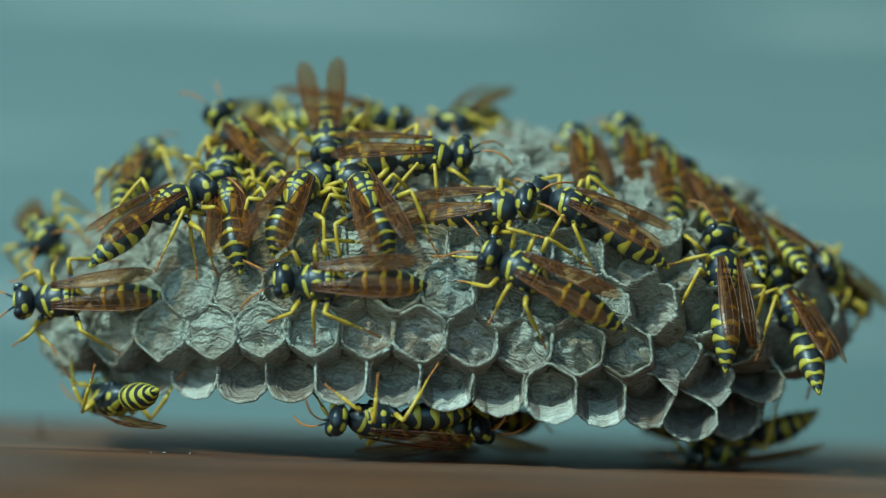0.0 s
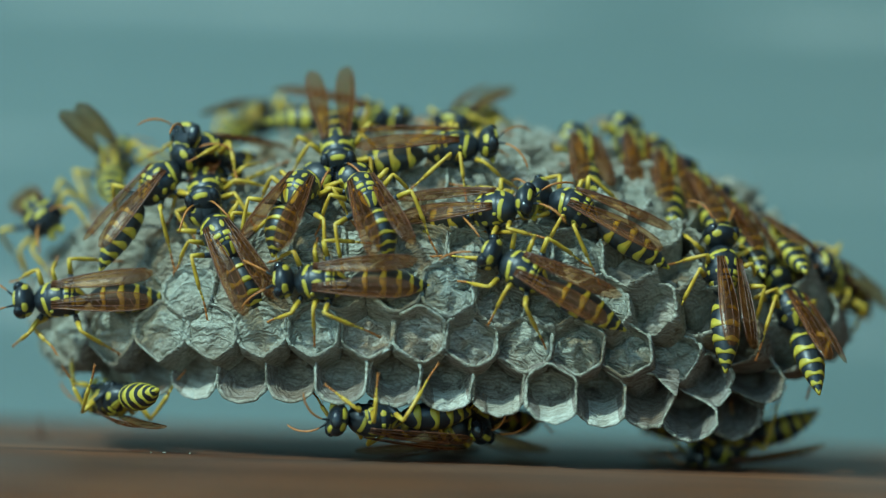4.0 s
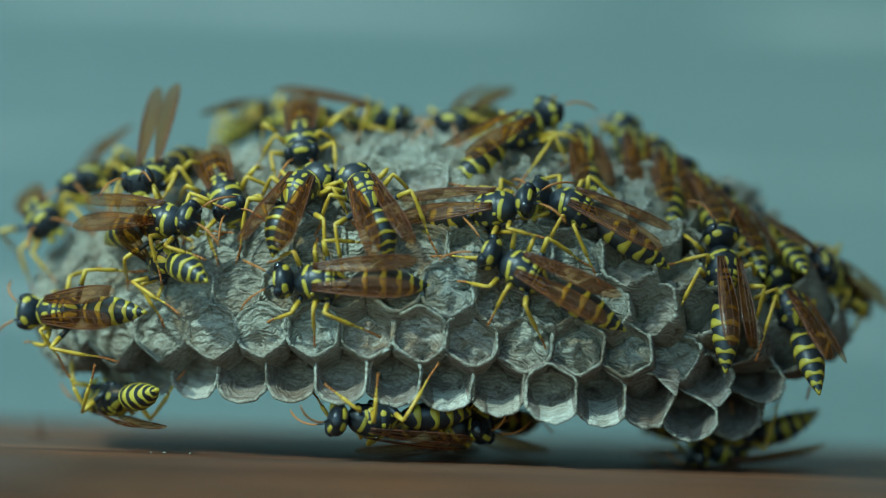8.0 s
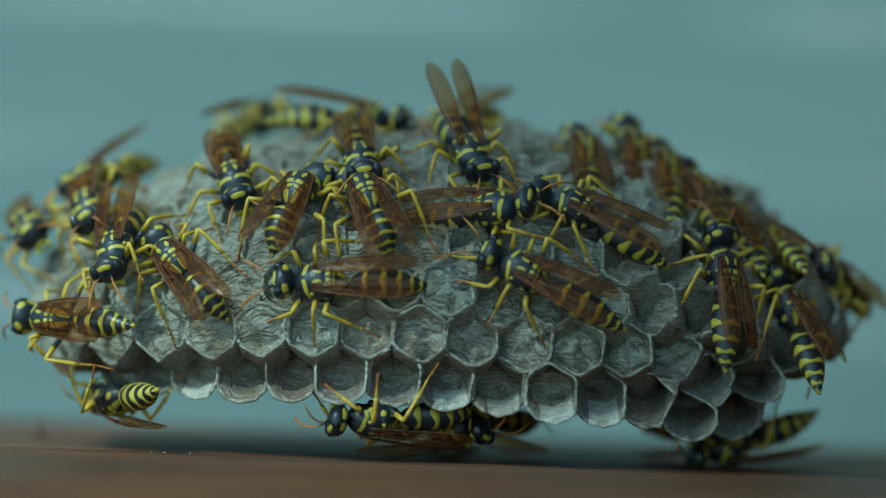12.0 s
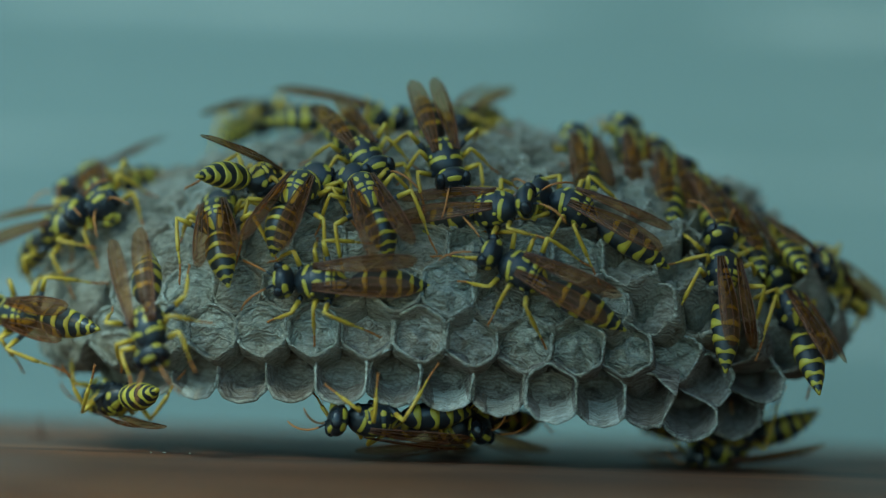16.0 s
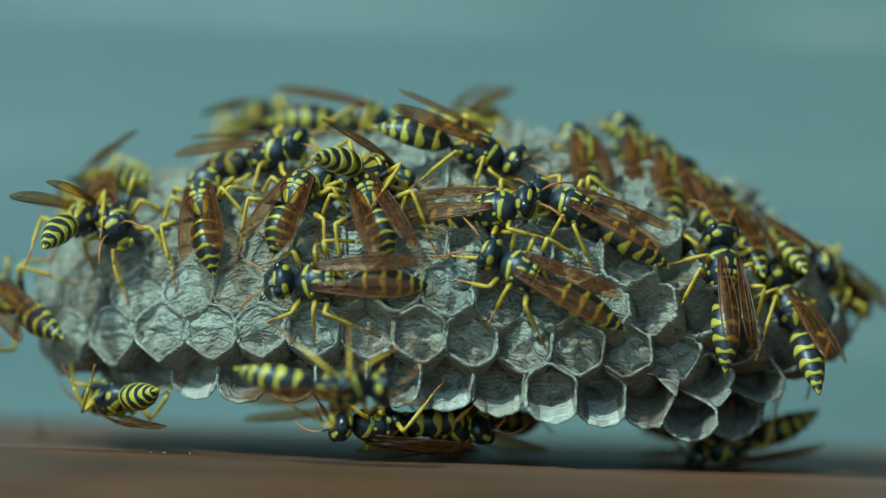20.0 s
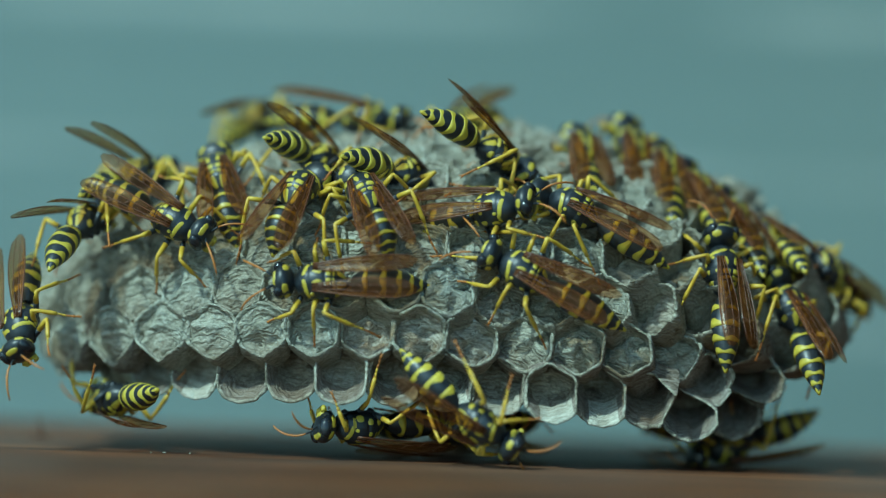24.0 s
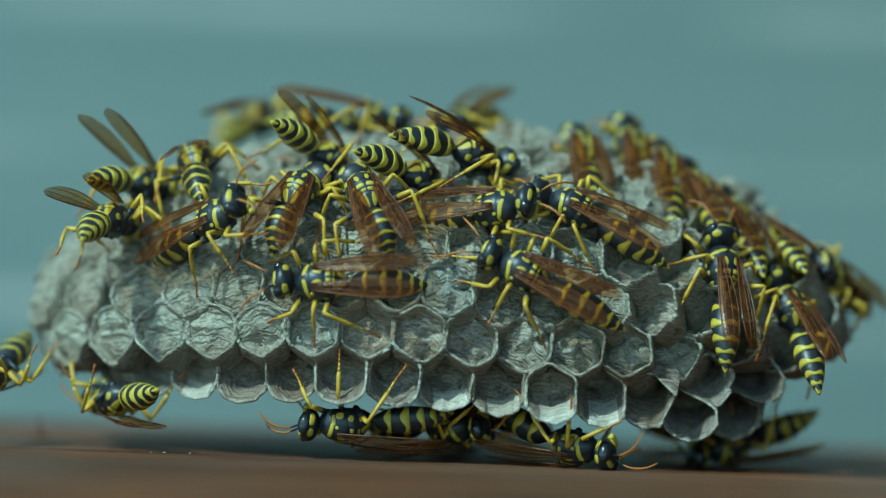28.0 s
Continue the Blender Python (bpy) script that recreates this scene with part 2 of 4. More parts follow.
def abdomen_point(line, s, a, grow=0.0):
    s = min(max(s, 0.0), 8.55)
    p, d, up = line[min(int(round(s * 10)), 86)]
    p = p + d * (s - round(s * 10) / 10)
    r = smooth_interp(s, [0, 0.35, 0.8, 1.4, 2.1, 3.0, 3.9, 4.9, 5.9, 6.9, 7.7, 8.3, 8.8], [0.23, 0.45, 0.86, 1.22, 1.43, 1.54, 1.56, 1.46, 1.22, 0.87, 0.52, 0.24, 0.02])
    r = max(0.02, r + grow)
    belly = 0.86 if math.cos(a) < 0 else 0.96
    return p + r * (Vector((0, 1, 0)) * math.sin(a) + up * math.cos(a) * belly)


def build_wasp(curl):
    root = new("wasp")
    # thorax with its yellow marks
    bm = bmesh.new()
    n = 28
    rings(bm, [[thorax_skin(x, a) for a in np.linspace(0, 2 * math.pi, n, endpoint=False)] for x in np.linspace(2.85, -2.9, 46)], 0, caps=(True, True))
    for side in (1, -1):
        patch(bm, thorax_skin, 1.62, 2.08, side * 0.05, side * 1.5, 1, square=0.5, slant=0.34)     # collar
        patch(bm, thorax_skin, 0.95, 1.3, side * 1.2, side * 1.95, 1, square=0.6)
        patch(bm, thorax_skin, -0.25, 0.75, side * 0.16, side * 0.46, 1, square=1.2, slant=-0.16)   # back commas
        patch(bm, thorax_skin, -1.02, -0.46, side * 0.06, side * 0.56, 1, 0.05, 0.4)               # shield
        patch(bm, thorax_skin, -0.85, -0.4, side * 0.68, side * 1.0, 1, 0.04, 0.8)
        patch(bm, thorax_skin, -1.42, -1.12, side * 0.03, side * 0.85, 1, 0.04, 0.4, 0.06)          # bar
        patch(bm, thorax_skin, -2.66, -1.50, side * 0.16, side * 0.84, 1, 0.03, 0.8)               # rear stripes
        patch(bm, thorax_skin, 0.05, 0.95, side * 1.58, side * 2.12, 1, 0.03, 1.0)                 # flank spots
        patch(bm, thorax_skin, -0.95, -0.25, side * 1.4, side * 1.85, 1, 0.03, 1.0)
        patch(bm, thorax_skin, -2.0, -1.35, side * 1.25, side * 1.9, 1, 0.03, 0.9)
        patch(bm, thorax_skin, 0.65, 1.05, side * 0.98, side * 1.2, 1, 0.10, 0.9)                  # wing scale
    part("thorax", bm, [BLACK, YELLOW], root, "black thorax with yellow marks")
    # head
    bm = bmesh.new()
    rings(bm, [[head_skin(x, a) for a in np.linspace(0, 2 * math.pi, 24, endpoint=False)] for x in np.linspace(1.04, -1.04, 13)], 0, caps=(True, True))
    patch(bm, head_skin, 0.55, 0.9, -0.62, 0.62, 1, 0.05, 0.5)                                # brow bar
    for side in (1, -1):
        patch(bm, head_skin, -0.72, -0.12, side * 0.42, side * 1.1, 1, 0.035, 0.8)                         # behind the eyes
        patch(bm, head_skin, -0.68, -0.05, side * 1.25, side * 2.25, 1, 0.035, 0.8)
    head = part("head", bm, [BLACK, YELLOW], root, "black head with yellow face", m=pose(3.72 * MM, 0, -0.15 * MM, 0, 14, 0))
    bm = bmesh.new()
    patch(bm, head_skin, 0.35, 0.93, math.pi - 0.62, math.pi + 0.62, 0, 0.1)
    part("face_shield", bm, YELLOW, head, "yellow face shield")
    for side in (1, -1):
        bm = bmesh.new()
        tube(bm, [(0.55, side * 0.72, -1.35), (0.6, side * 0.62, -1.8), (0.55, side * 0.15, -2.1)], [0.34, 0.28, 0.1], 8)
        part("jaw", bm, YELLOW, head, "short yellow jaw")
        bm = bmesh.new()
        ball(bm, (0.32, side * 1.30, 0.28), (0.70, 0.62, 1.18), 16, 10)
        part("eye", bm, EYE_BLACK, head, "glossy black compound eye")
        bm = bmesh.new()
        pts = [Vector((0.95, side * 0.42, 0.25))]
        for i in range(14):
            b = radians(38 - 7.5 * i)
            pts.append(pts[-1] + 0.37 * Vector((math.cos(b) * 0.82, side * 0.45, math.sin(b) * 0.85)))
        tube(bm, pts[:4], [0.11, 0.13, 0.12, 0.09], 8, 0)
        tube(bm, pts[3:], [0.08, 0.10, 0.105, 0.11, 0.115, 0.115, 0.115, 0.115, 0.11, 0.10, 0.09, 0.04], 8, 1)
        part("antenna", bm, [BLACK, ORANGE], head, "curved orange antenna")["role"] = "antenna" + str(side)
    head["role"] = "head"
    # abdomen: overlapping rings, each black with a scalloped yellow hem
    line = spine(curl)
    bm = bmesh.new()
    tube(bm, [line[0][0] + Vector((0.35, 0, 0.05)), line[3][0], line[8][0]], [0.2, 0.28, 0.55], 12)
    abdomen = part("abdomen", bm, BLACK, root, "black abdomen with yellow scalloped bands", m=pose(-2.5 * MM, 0, -0.35 * MM, 0, 0, 0))
    abdomen["role"] = "abdomen"
    ends = [0.55, 2.15, 4.0, 5.5, 6.7, 7.65, 8.55]
    for k in range(6):
        s0, s1 = ends[k] - (0.0 if k == 0 else 0.3), ends[k + 1]
        bm = bmesh.new()
        angles = np.linspace(0, 2 * math.pi, 36, endpoint=False)
        hem = (0.38, 0.42, 0.42, 0.44, 0.48, 0.6)[k] * (s1 - ends[k])
        loops = []
        for f, where in ((0, 0), (0.5, 0), (1, 0), (0.0, 1), (0.5, 1), (1.0, 1)):
            loop = []
            for a in angles:
                b = s1 - hem * (0.82 + 0.26 * math.cos(4 * a + 0.5 * math.sin(a)) - 0.18 * math.cos(2 * a))
                s = s0 + (b - s0) * f if where == 0 else b + (s1 - b) * f
                grow = -0.09 if (where == 0 and f == 0 and k) else (0.035 if where == 1 and f == 1.0 else 0.0)
                loop.append(abdomen_point(line, s, a, grow))
            loops.append(loop)
        loops.append([abdomen_point(line, s1 - 0.04, a, -0.08) for a in angles])
        rows = [[bm.verts.new(p) for p in loop] for loop in loops]
        for i, (ra, rb) in enumerate(zip(rows, rows[1:])):
            if i == 2:
                continue
            for q in range(36):
                w = (q + 1) % 36
                bm.faces.new((ra[q], ra[w], rb[w], rb[q])).material_index = 1 if i > 2 else 0
        bm.faces.new(rows[-1]).material_index = 1 if k == 5 else 0
        part("abdomen_ring", bm, [BLACK, YELLOW], abdomen)
    # wings, folded lengthwise into narrow blades
    for side in (1, -1):
        bm = bmesh.new()
        top, low = [], []
        us = np.linspace(0, 1, 15)
        wid = lambda u: 0.30 + 1.75 * math.sin(math.pi * (0.05 + 0.83 * u ** 1.35)) ** 0.72 if u < 1 else 0.5
        for lay, store in ((0.018, top), (-0.018, low)):
            for u in us:
                w = wid(u)
                store.append([Vector((-10.6 * u, side * (v * w - 0.62 * w), lay + 0.26 * w * (0.35 - abs(v - 0.45)) + 0.35 * math.sin(u * 2.6) - 0.10 * u)) for v in np.linspace(0, 1, 6)])
        loops = [a + b[::-1] for a, b in zip(top, low)]
        rings(bm, loops, 0, caps=(True, True))
        bm.faces.ensure_lookup_table()
        for q, f in enumerate(bm.faces[:12 * 14]):
            if q % 12 in (4, 5, 6):
                f.material_index = 1
        wing = part("wing", bm, [WING, WING_EDGE], root, "translucent amber-brown folded wing")
        wing["role"] = "wing" + str(side)
        crossings = ((0.45, 0.4, 0.72), (0.62, 0.72, 1.0), (0.68, 0.06, 0.4), (0.78, 0.4, 1.0))
        for v, r in ((1.0, 0.085), (0.72, 0.05), (0.4, 0.045), (0.06, 0.05)):
            bm = bmesh.new()
            on = lambda u, q: (-10.6 * u, side * (q * wid(u) - 0.62 * wid(u)), 0.03 + 0.26 * wid(u) * (0.35 - abs(q - 0.45)) + 0.35 * math.sin(u * 2.6) - 0.10 * u)
            tube(bm, [on(u, v) for u in us[:-1]], [r * (1.25 - 0.8 * u) for u in us[:-1]], 6)
            for u, v0, v1 in crossings:
                if v0 == v:
                    tube(bm, [on(u, v0), on(u + 0.03, (v0 + v1) / 2), on(u + 0.06, v1)], [0.04] * 3, 5)
            part("wing_vein", bm, VEIN, wing, "dark amber wing vein")
    # legs: thigh and shin with foot, each along its own +x
    for which in HIPS:
        l1, l2 = REACH[which]
        for side in (1, -1):
            bm = bmesh.new()
            dark = 0.62 if which == "hind" else 0.45
            tube(bm, [(-0.35, 0, 0.12), (0, 0, 0.05), (0.3, 0, 0)], [0.42, 0.36, 0.24], 9, 0)
            tube(bm, [(0.2, 0, 0), (l1 * 0.3, 0, 0.06), (l1 * dark, 0, 0.05)], [0.2, 0.30, 0.29], 9, 0)
            tube(bm, [(l1 * (dark - 0.01), 0, 0.05), (l1 * 0.85, 0, 0.02), (l1, 0, 0)], [0.295, 0.25, 0.2], 9, 1)
            leg = part("leg", bm, [BLACK, LEG_YELLOW], root, "yellow leg with black thigh")
            leg["role"] = which + str(side)
            bm = bmesh.new()
            k = l2 * 0.52
            tube(bm, [(-0.05, 0, 0), (k * 0.3, 0, 0.05), (k * 0.8, 0, 0.02), (k, 0, 0)], [0.165, 0.20, 0.225, 0.19], 9, 0)
            z = lambda x: -0.12 * math.sin((x - k) / (l2 - k) * math.pi) * 1.2
            xs = np.linspace(k, l2, 6)
            for i in range(5):
                x0, x1 = xs[i], xs[i + 1]
                tube(bm, [(x0 - 0.03, 0, z(x0)), ((x0 + x1) / 2, 0, z((x0 + x1) / 2)), (x1, 0, z(x1))], [0.095, 0.112, 0.128], 7, 0 if i < 2 else 1)
            for s in (1, -1):
                tube(bm, [(l2 - 0.03, 0, 0), (l2 + 0.16, s * 0.12, -0.02), (l2 + 0.24, s * 0.2, -0.14)], [0.06, 0.05, 0.015], 5, 1)
            for s in (1, -1):
                tube(bm, [(k - 0.05, s * 0.12, -0.1), (k + 0.3, s * 0.2, -0.26)], [0.05, 0.012], 5, 1)
            shin = part("shin", bm, [LEG_YELLOW, ORANGE], leg, "yellow shin with orange foot")
            shin["role"] = "shin_" + which + str(side)
    for ob in root.children_recursive:
        for v in () if ob.data is None else ob.data.vertices:
            v.co *= WASP
        ob.location *= WASP
    return root


# ---- the comb's form: a flattened dome, in millimetres across, depth, up, seen along the camera's axes ----
MIDDLE = Vector((-1.2, 420.0, -8.95))
DOME = Vector((40.9, 26.0, 21.0))
UNDER = 9.4
SLOPE = 0.07        # the comb's underside dips to one end


def under(x):
    """Depth of the comb below its widest line; it thins to a lip at the west end."""
    k = min(1.0, max(0.0, (-21.0 - x) / 19.0))
    return (UNDER + SLOPE * x) * (1.0 - 0.70 * k)


def spot(p):
    """World place (metres) of a plan point (across, depth, up)."""
    return VIEW @ Vector((p[0] * MM, p[2] * MM, -p[1] * MM))


def turned(v):
    return AXES @ Vector((v[0], v[2], -v[1]))


def half_axes(q, grow=0.0):
    return Vector((DOME.x + grow, DOME.y + grow, (DOME.z if q.z >= 0 else under(q.x)) + grow))


def outward(q):
    """Normal of the dome at q, taken from its middle."""
    h = half_axes(q)
    return Vector((q.x / h.x ** 2, q.y / h.y ** 2, q.z / h.z ** 2)).normalized()


def level(q, grow=0.0):
    h = half_axes(q, grow)
    return math.sqrt((q.x / h.x) ** 2 + (q.y / h.y) ** 2 + (q.z / h.z) ** 2)


def onto_dome(p, way, grow=0.0, reach=14.0):
    """First meeting of a line with the dome, else the place on it nearest the dome."""
    best, last = None, None
    for i in range(141):
        q = p + way * (reach * (i / 70.0 - 1.0))
        f = level(q - MIDDLE, grow)
        if last is not None and last > 1 >= f:
            return q
        if best is None or f < best[0]:
            best = (f, q)
        last = f
    return best[1]


# ---- comb cells ----
def comb_centres(pitch=4.86):
    pts = []
    rows = range(-2, 14)
    for r in rows:
        for c in range(-11, 12):
            x = (c + (0.5 if r % 2 else 0.0)) * pitch - 0.8
            if x > 38.4 or x < -39.6 or (r < 0 and x > 32.0) or (r == -2 and not 21.0 < x < 34.0):
                continue
            v = r * pitch * 0.875 + 1.9 - 0.125 * min(22.0, max(0.0, x + 5.0))
            k = math.sqrt(1 - (x / DOME.x) ** 2)
            up = DOME.z if v >= 0 else under(x)
            a, run = 0.0, 0.0
            while run < abs(v) and a < math.pi:
                a += 0.01
                run += 0.01 * math.hypot(DOME.y * k * math.sin(a), up * k * math.cos(a))
            if a >= (2.9 if v >= 0 else 1.3) or x > 36.0 or (a > 1.3 and x > 30.5):
                continue
            pts.append(Vector((x, -DOME.y * k * math.cos(a), math.copysign(up * k * math.sin(a), v))))
    keep = []
    for p in pts:
        if all((p - q).length > pitch * 0.68 for q in keep):
            keep.append(p)
    q = np.array([list(p) for p in keep])
    rng = np.random.RandomState(5)
    q += rng.normal(0, 0.33, q.shape)
    for _ in range(60):
        d = q[:, None, :] - q[None, :, :]
        dist = np.sqrt((d ** 2).sum(-1)) + np.eye(len(q)) * 99
        push = np.clip(pitch * 1.02 - dist, 0, None)[:, :, None] * d / dist[:, :, None]
        q = q + 0.22 * push.sum(1)
        low = np.array([under(x) for x in q[:, 0]])[:, None]
        h = np.concatenate([np.full((len(q), 1), DOME.x), np.full((len(q), 1), DOME.y), np.where(q[:, 2:3] >= 0, DOME.z, low)], 1)
        f = np.sqrt(((q / h) ** 2).sum(1, keepdims=True))
        q = q / f
        q[:, 2] = np.maximum(q[:, 2], -(0.66 - 0.16 * np.clip((q[:, 0] - 10.0) / 10.0, 0.0, 1.0) + 0.09 * np.sin(q[:, 0] * 1.3 + 1.0)) * low[:, 0])
    # the comb's lower front hangs straight instead of turning under
    out = []
    for p in q:
        p = Vector(p)
        if p.z < 0 and p.y < 0:
            p.y += 0.85 * min(1.0, max(0.0, (p.x + 27.0) / 14.0)) * (-0.985 * DOME.y * math.sqrt(max(0.0, 1 - (p.x / DOME.x) ** 2)) - p.y)
        out.append(p)
    return out


def clip_poly(poly, mid, n):
    out = []
    for a, b in zip(poly, poly[1:] + poly[:1]):
        fa, fb = (a - mid).dot(n), (b - mid).dot(n)
        if fa <= 0:
            out.append(a)
        if (fa < 0 < fb) or (fb < 0 < fa):
            out.append(a + (b - a) * (fa / (fa - fb)))
    return out


def rounded(poly, times):
    for _ in range(times):
        poly = [p for a, b in zip(poly, poly[1:] + poly[:1]) for p in (a * 0.86 + b * 0.14, a * 0.14 + b * 0.86)]
    return poly


def build_comb():
    comb = tagged(new("wasp_nest"), "grey papery wasp nest of open six-sided cells", "wasp nest")
    comb.matrix_world = Matrix.LocRotScale(spot(MIDDLE), AXES.to_quaternion(), None)
    to_local = lambda p: Vector((p.x, p.z, -p.y))
    centres = comb_centres()
    rng = random.Random(11)
    hung = lambda q: Vector((q.x, q.y, q.z * (0.25 if q.z < 0 else 1.0)))
    for i, c in enumerate(centres):
        face = outward(hung(c))
        lift = 0.36 + 0.26 * min(1.0, max(0.0, (c.z + 1.0) / 7.0))
        n = (face + Vector((0, 0, lift))).normalized()
        east_end = min(1.0, max(0.0, (c.x - 3.0) / 18.0)) * min(1.0, max(0.0, (13.0 - c.z) / 7.0))
        # the lowest cells open forwards and down, so that their lit lower lips show
        low = min(1.0, max(0.0, (-1.0 - c.z) / 1.2)) * min(1.0, max(0.0, (c.x + 32.0) / 8.0))
        n = Vector((n.x * (1 - 0.85 * east_end) - 0.50 * east_end * (1 - 0.8 * low), n.y, max(n.z, -0.20 + 0.34 * east_end))).normalized()
        n = (n + Vector((rng.uniform(-0.12, 0.12), 0, rng.uniform(-0.12, 0.12))) * (0.5 + east_end)).normalized()
        face = face.lerp(n, max(0.75 * east_end, 0.55 * min(1.0, max(0.0, (1.0 - c.z) / 3.5)))).normalized()
        east = (Vector((1, 0, 0)) - face * face.x).normalized()
        north = face.cross(east)
        if north.z < 0:
            north = -north
            east = -east
        bore = (n - Vector((0, 0, 0.58 * low))).normalized()
        axis = Vector((bore.dot(east), bore.dot(north), bore.dot(face)))
        axis /= max(0.5, axis.z)
        here = level(hung(c))

        def skin(x, y):
            h = (here - level(hung(c + east * x + north * y))) * 22.0
            return max(-1.4, min(0.9, h)) * (1 - 0.6 * east_end)
        poly = [Vector((2.95 * math.cos(a), 2.95 * math.sin(a), 0)) for a in np.linspace(0, 2 * math.pi, 12, endpoint=False)]
        for j, o in enumerate(centres):
            d = o - c
            if i != j and d.length < 9:
                flat = Vector((d.dot(east), d.dot(north), 0))
                flat = flat.normalized() * d.length
                poly = clip_poly(poly, flat / 2, flat.normalized())
        if len(poly) < 4:
            continue
        poly = rounded(rounded(poly, 1), 1)
        # capped and brood-filled on one side and above, open and ragged on the other
        west = min(1.0, max(0.0, (6.0 - c.x) / 30.0))
        shut = 0.45 + 0.55 * west + (0.35 if c.z > 2.5 else 0.0) - (0.5 if c.z < -4 else 0.0)
        tall = rng.uniform(-0.5, 0.65) * (0.3 + 1.7 * (1 - west) ** 1.6) * (0.35 if c.z > 7 else 1.0) * (1.5 if c.z < -3 and c.x > 0 else 1.0)
        slant = Vector((rng.uniform(-0.14, 0.14), rng.uniform(-0.16, 0.10), 0)) * (0.4 + 1.8 * (1 - west) ** 1.6) * (0.4 if c.z > 7 else 1.0) + Vector((0.36, -0.14, 0)) * east_end + Vector((0, -0.07, 0)) * low
        filled = rng.random() < shut and low < 0.5
        deep = rng.uniform(0.35, 1.1) - 0.3 * west if filled else rng.uniform(1.0, 2.2) + 1.2 * min(1.0, max(0.0, (c.x - 14.0) / 12.0)) * (1.0 + low) + 2.4 * low
        dome = rng.uniform(0.2, 0.9) if filled else 0.2
        tip = Vector((rng.uniform(-0.25, 0.25), rng.uniform(-0.1, 0.3), 0))
        wave = rng.uniform(0, 50)
        bm = bmesh.new()
        loops = []
        # from the foot of the outer wall up to the lip, then down inside and over the fill
        foot = -7.0 + 3.6 * (-1.0 < c.z < 3.5)
        levels = [(0.80, foot, 0.1), (0.92, foot * 0.57, 0.16), (1.0, -1.6, 0.18), (1.02, -0.4, 0.14), (1.02, -0.05, 0.12), (0.98, 0.08, 0.09), (0.94, 0.04, 0.09), (0.91, -0.08, 0.09), (0.895, -0.35 * deep, 0.10), (0.88, -0.65 * deep, 0.14), (0.85, -0.9 * deep, 0.2)]
        levels += [(k, -deep + dome * (1 - (k / 0.85) ** 2), 0.10) for k in (0.75, 0.60, 0.44, 0.28, 0.10)]
        for level_no, (shrink, z, rough) in enumerate(levels):
            loop = []
            for p in poly:
                q = p * (shrink if level_no > 9 else 1.0)
                at = c + east * q.x + north * q.y
                rim = tall + slant.dot(q) + skin(q.x, q.y) + 0.55 * noise.noise(at * 0.33) + (0.6 - 0.5 * west) * noise.noise(Vector((q.x * 0.6, q.y * 0.6, wave))) + 1.25 * (1 - west) * (q.length - 2.3) * (level_no < 9) + (1.7 - 1.4 * west) * min(0.15, noise.noise(Vector((q.x * 1.5, q.y * 1.5, wave + 5)))) + (0.3 - 0.15 * west) * noise.noise(Vector((q.x * 3.5, q.y * 3.5, wave + 7)))
                zz = z + rim * max(0.0, 1 + z / 7.0)
                if level_no > 9:
                    zz += (0.5 + 0.25 * west) * noise.noise(Vector((q.x * 0.7, q.y * 1.1, wave + 9))) + (0.10 + 0.12 * west) * noise.noise(Vector((q.x * 1.3, q.y * 2.6, wave + 19))) + tip.dot(q)
                j = noise.noise_vector(Vector((q.x * 1.1, q.y * 1.1, zz * 0.9 + wave))) * rough * 1.3 + noise.noise_vector(Vector((q.x * 2.6, q.y * 2.6, zz * 1.5 + wave))) * rough * 0.6
                thick = 0.07 * max(0.0, noise.noise(Vector((p.x * 0.9, p.y * 0.9, wave + 31)))) * (1 - 0.5 * west) if level_no in (6, 7, 8) else 0.0
                down = min(0.0, z)
                loop.append(Vector((p.x * (shrink - thick) + j.x + axis.x * down, p.y * (shrink - thick) + j.y + axis.y * down, zz)))
            loops.append(loop)
        rings(bm, loops, 0, caps=(False, True))
        k = len(poly)
        bm.faces.ensure_lookup_table()
        for r in (4, 5, 6):
            for q in range(k):
                if noise.noise(Vector((poly[q].x * 0.8, poly[q].y * 0.8, wave + 3))) > (0.30 if c.x > 21 and c.z < -2 else 0.15 if filled and west > 0.5 else -0.12):
                    bm.faces[r * k + q].material_index = 1
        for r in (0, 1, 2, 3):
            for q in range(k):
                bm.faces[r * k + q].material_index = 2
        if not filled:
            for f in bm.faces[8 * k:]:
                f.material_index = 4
        if low > 0.5:
            for f in bm.faces[7 * k:9 * k]:
                f.material_index = 2
        # some lower lips: fresh paper, and sun on the inner wall painted white
        if c.z < -2 and c.x < 20 and rng.random() < 0.28:
            for r in (4, 5, 6, 7, 8):
                for q in range(k):
                    if poly[q].y < -0.9 and abs(poly[q].x - slant.x) < 1.6:
                        bm.faces[r * k + q].material_index = 3
        turn = Matrix((to_local(east), to_local(north), to_local(face))).transposed().to_4x4()
        part("cell", bm, [PAPER, LIP, SHELL_PAPER if c.z < 1 else PAPER, LIT_FRESH, INNER], comb, m=Matrix.Translation(to_local(c) * MM) @ turn)
    # the core that closes the cells, and the brown shell under them
    bm = bmesh.new()
    loops = []
